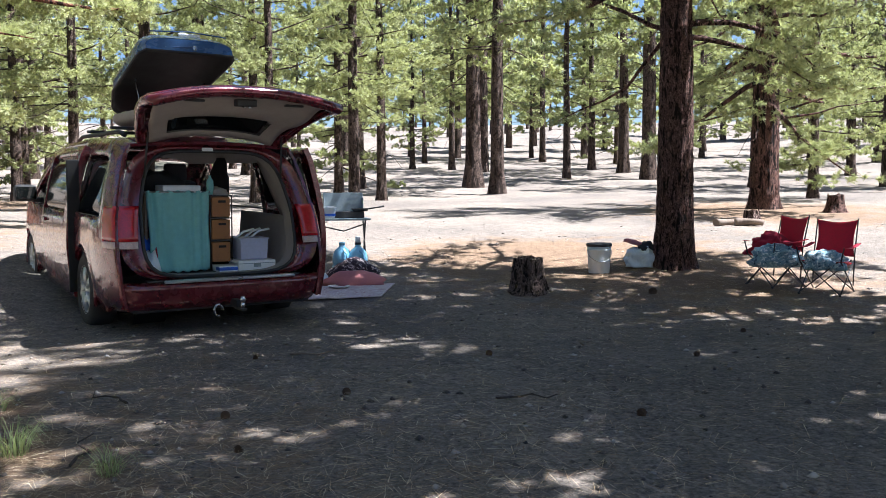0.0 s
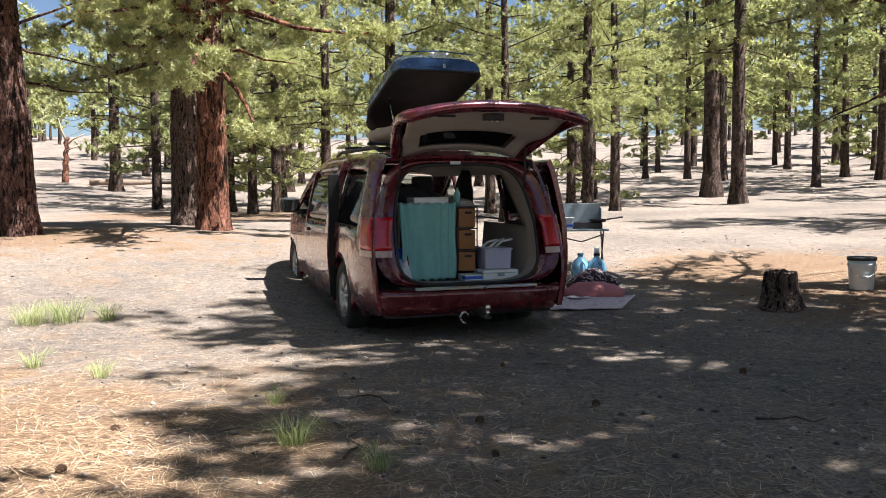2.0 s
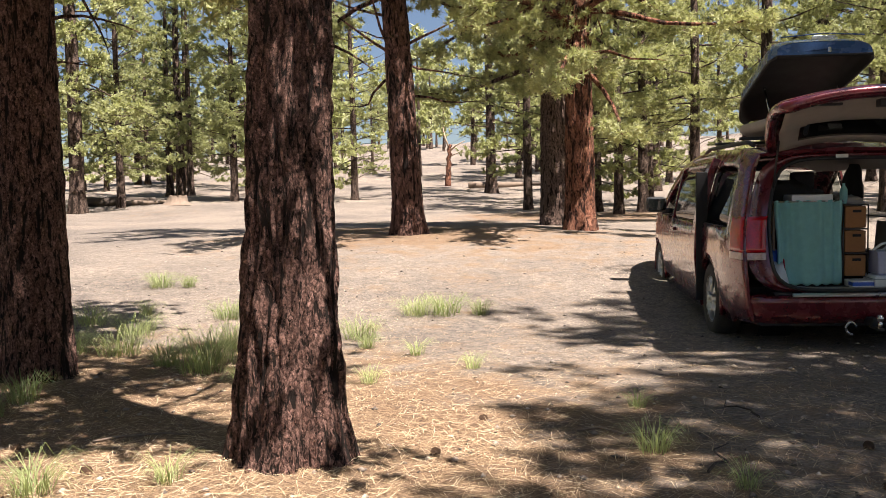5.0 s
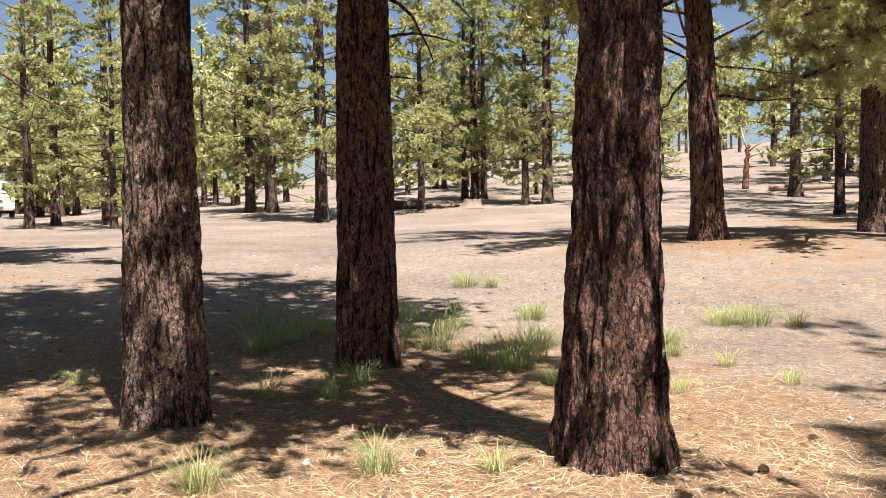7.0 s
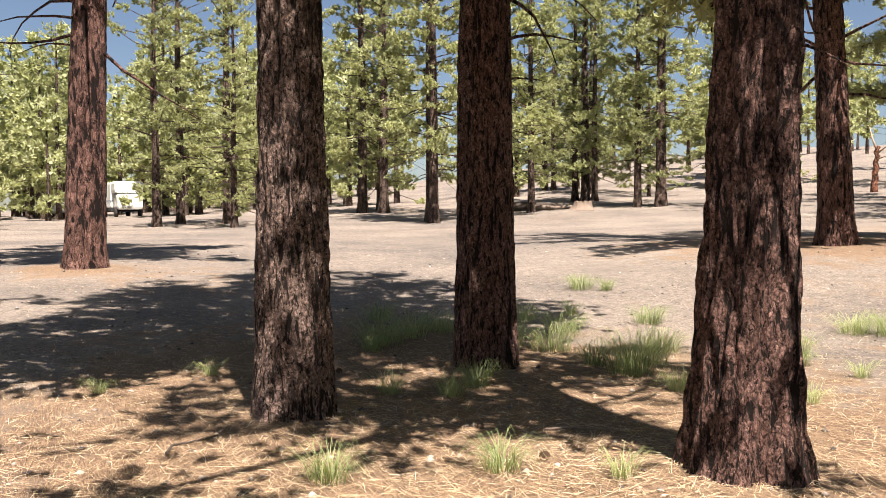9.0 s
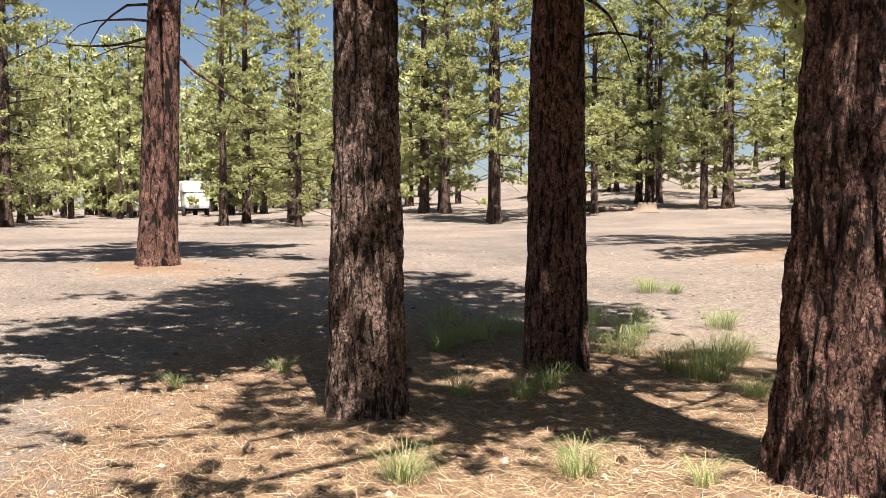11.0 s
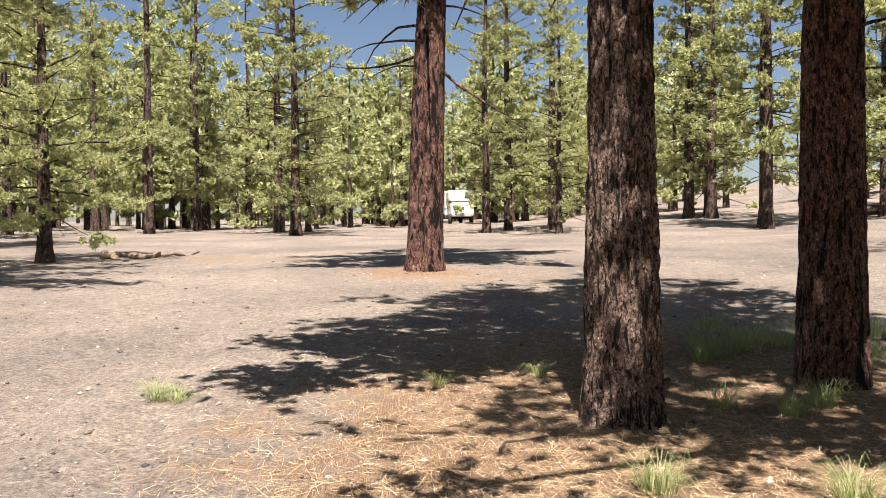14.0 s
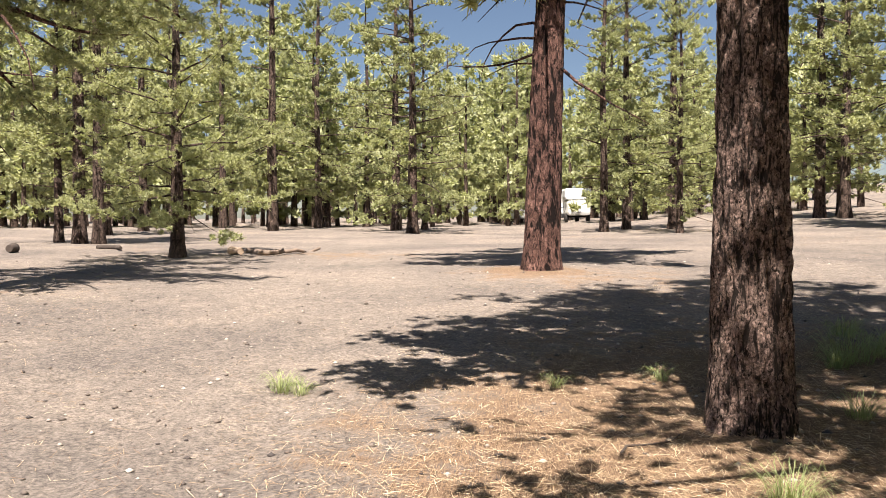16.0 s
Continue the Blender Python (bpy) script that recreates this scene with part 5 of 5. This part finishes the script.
# ---- stumps, logs, cones, snag ----
def stump(m, r, h, seed, material, top, label):
    s = thing("tree_stump", m, label, "stump", "tree stumps")
    bm = bmesh.new()
    rings, sides = 14, 36
    g = []
    for i in range(rings + 1):
        z = h * i / rings
        g.append([])
        for k in range(sides):
            a = 6.28318 * k / sides
            q = Vector((math.cos(a) * 2, math.sin(a) * 2, z * 1.2 + seed))
            rr = r * (1 + 0.6 * math.exp(-z / (h * 0.28)) * (1 + 0.7 * noise.noise(q)) - 0.12 * z / h + 0.16 * noise.noise(q * 2.3) + 0.07 * math.sin(a * 13 + seed + 3 * noise.noise(q)))
            zz = z + (0.12 * h * noise.noise(q * 1.3) if i == rings else 0) - 0.03
            g[-1].append(bm.verts.new((rr * math.cos(a), rr * math.sin(a), zz)))
    for u, w in zip(g, g[1:]):
        for k in range(sides):
            bm.faces.new((u[k], u[(k + 1) % sides], w[(k + 1) % sides], w[k])).smooth = True
    part("stump_side", bm, material, s)
    t = bmesh.new()
    c = t.verts.new((0, 0, h * 0.86))
    pts = [(r * 0.86 * math.cos(6.28318 * k / sides), r * 0.86 * math.sin(6.28318 * k / sides), h * 0.88 + 0.06 * h * noise.noise(Vector((k * 0.6, seed, 0)))) for k in range(sides)]
    ring = [t.verts.new(p) for p in pts]
    for k in range(sides):
        t.faces.new((c, ring[k], ring[(k + 1) % sides]))
    part("stump_top", t, top, s, "weathered sawn top")
    return s


stump(on_ground(0.96, 9.65), 0.165, 0.42, 2.0, BARK_GREY, WOOD_GREY, "dark weathered tree stump on the needle litter")
stump(on_ground(5.86, 16.36), 0.15, 0.28, 5.0, BARK_GREY, WOOD_CUT, "low weathered tree stump among wood scraps")
stump(on_ground(8.13, 17.86), 0.17, 0.4, 9.0, BARK, WOOD_GREY, "dark tree stump behind the chairs")
stump(on_ground(-34.16, 22.88), 0.42, 0.45, 11.0, WOOD_GREY, WOOD_CUT, "broad pale old stump at the clearing's edge")
stump(on_ground(-26.06, 43.33), 0.22, 0.9, 14.0, WOOD_CUT, WOOD_CUT, "jagged pale broken stump")


def log(m, length, r, material, label, bend=0.06, seed=0.0):
    pts = [((k / 9 - 0.5) * length, bend * math.sin(k * 0.7 + seed), r * 0.8 + 0.5 * bend * noise.noise(Vector((k * 0.5, seed, 0)))) for k in range(10)]
    bm = tube(pts, [r * (1 - 0.35 * k / 9) * (1 + 0.15 * noise.noise(Vector((k * 1.7, seed, 4)))) for k in range(10)], 10)
    return single("fallen_log", bm, material, m, label, "log", "fallen logs")


log(on_ground(-36.96, 21.44, 1.1), 3.6, 0.26, WOOD_DARK, "dark charred log lying at the forest edge", 0.1, 1)
log(on_ground(-35.93, 22.15, 0.7), 2.4, 0.14, WOOD_GREY, "grey fallen log beside a stump", 0.08, 2)
log(on_ground(-28.04, 39.57, 0.8), 3.6, 0.2, WOOD_GREY, "grey fallen log under the pines", 0.1, 3)
log(on_ground(-27.08, 40.47, 0.5), 4.0, 0.13, WOOD_DARK, "dark fallen trunk under the pines", 0.15, 4)
log(on_ground(5.29, 16.01, 0.4), 0.6, 0.07, WOOD_GREY, "short weathered log beside a low stump", 0.03, 5)
log(on_ground(5.59, 15.73, -0.5), 0.5, 0.08, WOOD_GREY, "short grey log among wood scraps", 0.03, 6)
log(on_ground(-18.5, -5.38, 1.2), 1.0, 0.08, WOOD_GREY, "grey dead branch near a young pine", 0.16, 7)
log(on_ground(-19.1, -4.88, 1.9), 1.3, 0.05, WOOD_GREY, "thin grey dead branch near a young pine", 0.2, 8)
log(on_ground(-18.16, -5.85, 0.6), 0.6, 0.1, WOOD_CUT, "short pale log near a young pine", 0.04, 9)
log(on_ground(-18.22, -10.77, 0.3), 0.45, 0.12, WOOD_DARK, "short dark log in dry grass", 0.02, 10)
log(on_ground(-19.89, -9.3, 0.9), 1.1, 0.06, WOOD_DARK, "dark dead branch in dry grass", 0.1, 11)
sn = thing("dead_snag", on_ground(-31.94, 39.75), "pale broken dead tree with bare forked limbs", "tree")
part("trunk", tube([(0.02 * k * (k % 2), 0.015 * k, 0.28 * k - 0.1) for k in range(10)], [0.2 - 0.011 * k for k in range(10)], 9), BARK_RED, sn)
part("limb", tube([(0.05, 0.1, 2.0), (0.5, 0.2, 2.35), (1.1, 0.3, 2.6)], [0.06, 0.04, 0.02], 6), WOOD_CUT, sn)
part("limb", tube([(0.03, 0.12, 2.3), (-0.3, 0.2, 2.9), (-0.45, 0.2, 3.5)], [0.06, 0.045, 0.02], 6), WOOD_CUT, sn)
part("limb", tube([(0.04, 0.1, 1.7), (0.5, 0.1, 1.85), (0.9, 0.0, 1.9)], [0.04, 0.03, 0.015], 6), WOOD_CUT, sn)


def cone_mesh():
    bm = bmesh.new()
    bmesh.ops.create_icosphere(bm, subdivisions=1, radius=0.03)
    for v in bm.verts:
        v.co.z *= 1.25
    for k in range(60):
        z = -0.03 + 0.062 * k / 60
        a = k * 2.39996
        r = 0.036 * math.sqrt(max(0.05, 1 - (z / 0.042) ** 2))
        p, o = Vector((math.cos(a) * r * 0.6, math.sin(a) * r * 0.6, z)), Vector((math.cos(a), math.sin(a), 0.35))
        t = Vector((-math.sin(a), math.cos(a), 0)) * 0.009
        tip = p + o * 0.026
        bm.faces.new([bm.verts.new(q) for q in (p + t * 0.6, p - t * 0.6, tip - t, tip + t)])
    me = bpy.data.meshes.new("pine_cone")
    bm.to_mesh(me)
    bm.free()
    me.materials.append(CONE_BROWN)
    return me


cone = None
r3 = np.random.default_rng(3)
for x, y, s in [(2.29, 9.38, 1.5), (-3.01, 3.87, 0.9), (-3.79, 1.95, 1.0), (-0.57, 5.0, 0.9), (1.03, 4.43, 0.9), (-4.49, 1.96, 1.0), (0.33, 6.2, 0.9), (-2.73, 3.11, 0.9), (-1.34, 6.1, 0.8),
                (1.82, 6.14, 0.9), (-0.94, 3.85, 0.8), (-5.88, 5.29, 0.9), (2.55, 7.27, 0.8), (-1.14, 4.43, 0.9), (-6.27, 1.73, 0.9)]:
    m = on_ground(x, y, r3.random() * 6, 0.014 * s) @ Matrix.Rotation(1.3, 4, "X") @ Matrix.Scale(s * 0.62, 4)
    if cone:
        copy_thing(cone, m)
    else:
        cone = new("pine_cone", cone_mesh())
        cone.matrix_basis = m
        tagged(cone, "brown open pine cone lying on the soil", "pine cone", "pine cones")
for k, (x, y, a, L) in enumerate([(-2.17, 4.06, 0.4, 0.6), (-1.65, 3.86, 1.9, 0.45), (-0.86, 6.2, 0.2, 0.5), (0.47, 4.81, 0.1, 0.35), (-4.15, 2.52, 0.9, 0.6), (-4.77, 0.48, 2.2, 0.5), (1.16, 6.88, 1.2, 0.4), (-1.89, 4.82, 2.6, 0.35)]):
    pts = [((j / 5 - 0.5) * L, 0.04 * math.sin(j * 1.9 + k), 0.012 + 0.012 * (j % 2)) for j in range(6)]
    single("stick", tube(pts, [0.008 - 0.001 * j for j in range(6)], 5), WOOD_DARK if k % 2 else WOOD_GREY, on_ground(x, y, a), "thin crooked dead twig on the ground", "stick", "dead twigs")


# ---- grass ----
def grass_mesh(seed, blades, h, spread):
    g = np.random.default_rng(seed)
    V, T = [], []
    for _ in range(blades):
        a, r = g.random() * 6.283, spread * 0.35 * g.random() ** 0.6
        p = np.array([math.cos(a) * r, math.sin(a) * r, -0.01])
        a2 = a + g.normal() * 0.7
        d = np.array([math.cos(a2), math.sin(a2), 0])
        s = np.array([-d[1], d[0], 0]) * 0.0017
        L, lean = h * (0.5 + 0.65 * g.random()), 0.5 + 0.9 * g.random()
        m1, m2, tip = p + d * L * 0.22 * lean + [0, 0, L * 0.5], p + d * L * 0.6 * lean + [0, 0, L * 0.8], p + d * L * lean + [0, 0, L * (0.9 - 0.45 * lean)]
        o = len(V)
        V += [p - s, p + s, m1 - s, m1 + s, m2 - s * 0.7, m2 + s * 0.7, tip]
        T += [(o, o + 1, o + 3), (o, o + 3, o + 2), (o + 2, o + 3, o + 5), (o + 2, o + 5, o + 4), (o + 4, o + 5, o + 6)]
    return tri_mesh("grass_tuft", np.array(V), np.array(T), GRASS)


TUFTS = [grass_mesh(1, 130, 0.2, 0.22), grass_mesh(2, 190, 0.24, 0.42), grass_mesh(3, 70, 0.17, 0.16)]
spots = [(-5.85, 7.06, 1, 1.1), (-6.1, 6.87, 1, 0.9), (-5.52, 7.24, 0, 1.0), (-5.77, 4.08, 1, 1.25), (-5.53, 3.78, 1, 1.1), (-5.95, 3.76, 0, 1.2), (-5.55, 2.49, 0, 1.1), (-3.73, 1.68, 0, 1.0), (-3.34, 2.07, 2, 0.9),
         (-9.65, 6.14, 1, 0.9), (-9.38, 6.34, 0, 0.9), (-1.41, 3.57, 2, 0.9), (-2.44, 4.63, 2, 0.9), (-4.25, 4.24, 2, 1.0), (-7.44, 4.43, 1, 1.0), (-7.53, 5.54, 1, 0.9), (-5.76, 5.69, 1, 0.9), (-5.35, 5.35, 0, 0.8),
         (-6.5, 0.84, 2, 1.0), (-5.35, 2.2, 0, 0.9), (-3.94, 0.91, 0, 1.0), (-7.62, 2.88, 1, 1.0), (-7.32, 2.49, 1, 1.1), (-7.87, 3.3, 1, 0.9), (-7.05, 2.28, 0, 1.0), (-6.02, -1.77, 0, 0.85), (-5.95, -1.62, 2, 0.9),
         (-6.25, 0.09, 2, 0.8), (-5.57, 1.85, 0, 0.9), (-8.51, 2.89, 1, 0.8), (-1.96, 3.84, 0, 0.9), (-6.25, 4.66, 1, 0.9), (-6.67, 3.8, 1, 1.0), (-7.01, 3.56, 1, 0.9), (-5.18, 4.51, 0, 1.0), (-4.89, 3.69, 0, 0.9), (-8.17, 4.37, 1, 0.9),
         (-6.47, 5.83, 0, 0.9), (-4.81, 5.39, 2, 1.1), (-4.03, 5.13, 2, 1.0), (-8.36, 5.11, 0, 0.9)]
firsts = {}
for x, y, k, s in spots:
    m = on_ground(x, y, r3.random() * 6.28) @ Matrix.Scale(s, 4)
    if k in firsts:
        copy_thing(firsts[k], m)
    else:
        firsts[k] = new("grass_tuft", TUFTS[k])
        firsts[k].matrix_basis = m
        tagged(firsts[k], ["small green bunchgrass tuft on needle litter", "spreading green bunchgrass clump on the soil", "sparse pale grass tuft on the soil"][k], "grass", "bunchgrass tufts")


# ---- strewn needles, stones and dry stalks ----
def straw_material():
    m, n, l, b = mat("fallen_needles", 0.8)
    geo = n.new("ShaderNodeNewGeometry")
    l.new(ramp(n, l, geo.outputs["Random Per Island"], [(0.0, (0.11, 0.06, 0.036)), (0.4, (0.32, 0.205, 0.115)), (0.75, (0.58, 0.43, 0.26)), (1.0, (0.75, 0.63, 0.44))]), b.inputs["Base Color"])
    return m


def strew_needles(count):
    g = np.random.default_rng(21)
    V = []
    while len(V) < count * 3:
        a, r = radians(g.uniform(-38, 132)), 1.9 + 10.5 * g.random() ** 1.35
        x, y = -math.sin(a) * r, math.cos(a) * r
        z, w = surface(x, y)
        if g.random() > 0.05 + 0.95 * max(0.0, w):
            continue
        t, L = g.random() * 6.283, g.uniform(0.08, 0.17)
        d, s = np.array([math.cos(t), math.sin(t), g.normal() * 0.1]), np.array([-math.sin(t), math.cos(t), 0.2]) * g.uniform(0.0009, 0.0018)
        c = np.array([x, y, z + 0.005 + 0.012 * g.random()])
        V += [c - d * L / 2 - s, c - d * L / 2 + s, c + d * L / 2]
    me = tri_mesh("needle_litter", np.array(V), np.arange(len(V)).reshape(-1, 3), straw_material())
    tagged(new("needle_litter", me), "fallen brown and straw-coloured pine needles", "needles", kind="stuff")


strew_needles(110000)


def strew_stones(count):
    g = np.random.default_rng(22)
    V, T = [], []
    base = np.array([(1, 0, 0), (-1, 0, 0), (0, 1, 0), (0, -1, 0), (0, 0, 1), (0, 0, -1)], float)
    tri = np.array([(0, 2, 4), (2, 1, 4), (1, 3, 4), (3, 0, 4), (2, 0, 5), (1, 2, 5), (3, 1, 5), (0, 3, 5)])
    for k in range(count):
        a, r = radians(g.uniform(-38, 132)), 2.0 + 16 * g.random() ** 1.5
        x, y = -math.sin(a) * r, math.cos(a) * r
        s = 0.005 + 0.021 * g.random() ** 3
        V.append(base * s * g.uniform(0.5, 1.2, (6, 3)) * [1.2, 1.2, 0.7] + [x, y, surface(x, y)[0] + s * 0.2])
        T.append(tri + k * 6)
    m, n, l, b = mat("cinder_stones", 0.9)
    geo = n.new("ShaderNodeNewGeometry")
    l.new(ramp(n, l, geo.outputs["Random Per Island"], [(0.0, (0.05, 0.042, 0.04)), (0.6, (0.2, 0.16, 0.13)), (1.0, (0.5, 0.44, 0.38))]), b.inputs["Base Color"])
    tagged(new("loose_stones", tri_mesh("loose_stones", np.concatenate(V), np.concatenate(T), m)), "small grey and pale cinder stones on the soil", "stones", kind="stuff")


strew_stones(8000)


# ---- far camper and pickup ----
def far_vehicle(name, m, label, category, parts):
    t = thing(name, m, label, category)
    for nm, size, at, bev, mt in parts:
        part(nm, box(size, at, bev), mt, t)
    return t


def far_wheels(t, spots_):
    for x, y, r in spots_:
        w = part("wheel", lathe([(0.15, -0.1), (r, -0.1), (r, 0.1), (0.15, 0.1)], 20), RUBBER, t)
        w.matrix_basis = Matrix.Translation((x, y, r)) @ Matrix.Rotation(radians(90), 4, "X")


cp = far_vehicle("camper", on_ground(*CAMPER, radians(-172)), "white camper truck parked under the pines", "camper",
                 [("body", (4.6, 2.3, 2.0), (0.4, 0, 1.75), 0.12, RV_WHITE), ("cab_over", (1.6, 2.2, 0.9), (-2.3, 0, 2.35), 0.2, RV_WHITE), ("cab", (1.8, 1.9, 1.2), (-2.6, 0, 1.2), 0.25, RV_WHITE),
                  ("window", (0.9, 0.03, 0.5), (0.2, 1.16, 1.95), 0.01, BLACK), ("window", (0.9, 0.03, 0.5), (0.2, -1.16, 1.95), 0.01, BLACK), ("door", (0.65, 0.03, 1.6), (1.6, 1.16, 1.55), 0.01, BEIGE), ("skirt", (4.6, 2.2, 0.3), (0.3, 0, 0.62), 0.04, TRIM), ("stripe", (4.62, 2.32, 0.12), (0.4, 0, 1.3), 0.02, GREY_METAL)])
far_wheels(cp, [(-2.6, -0.9, 0.4), (-2.6, 0.9, 0.4), (1.3, -0.9, 0.4), (1.3, 0.9, 0.4)])
pk = far_vehicle("pickup_truck", on_ground(-74.3, 2.0, radians(84)), "white pickup parked beside the camper", "car",
                 [("body", (5.0, 1.9, 0.7), (0, 0, 0.85), 0.12, RV_WHITE), ("cab", (2.0, 1.75, 0.75), (-0.2, 0, 1.5), 0.2, RV_WHITE), ("window", (1.6, 1.78, 0.4), (-0.2, 0, 1.55), 0.05, BLACK)])
far_wheels(pk, [(-1.6, -0.85, 0.38), (-1.6, 0.85, 0.38), (1.6, -0.85, 0.38), (1.6, 0.85, 0.38)])
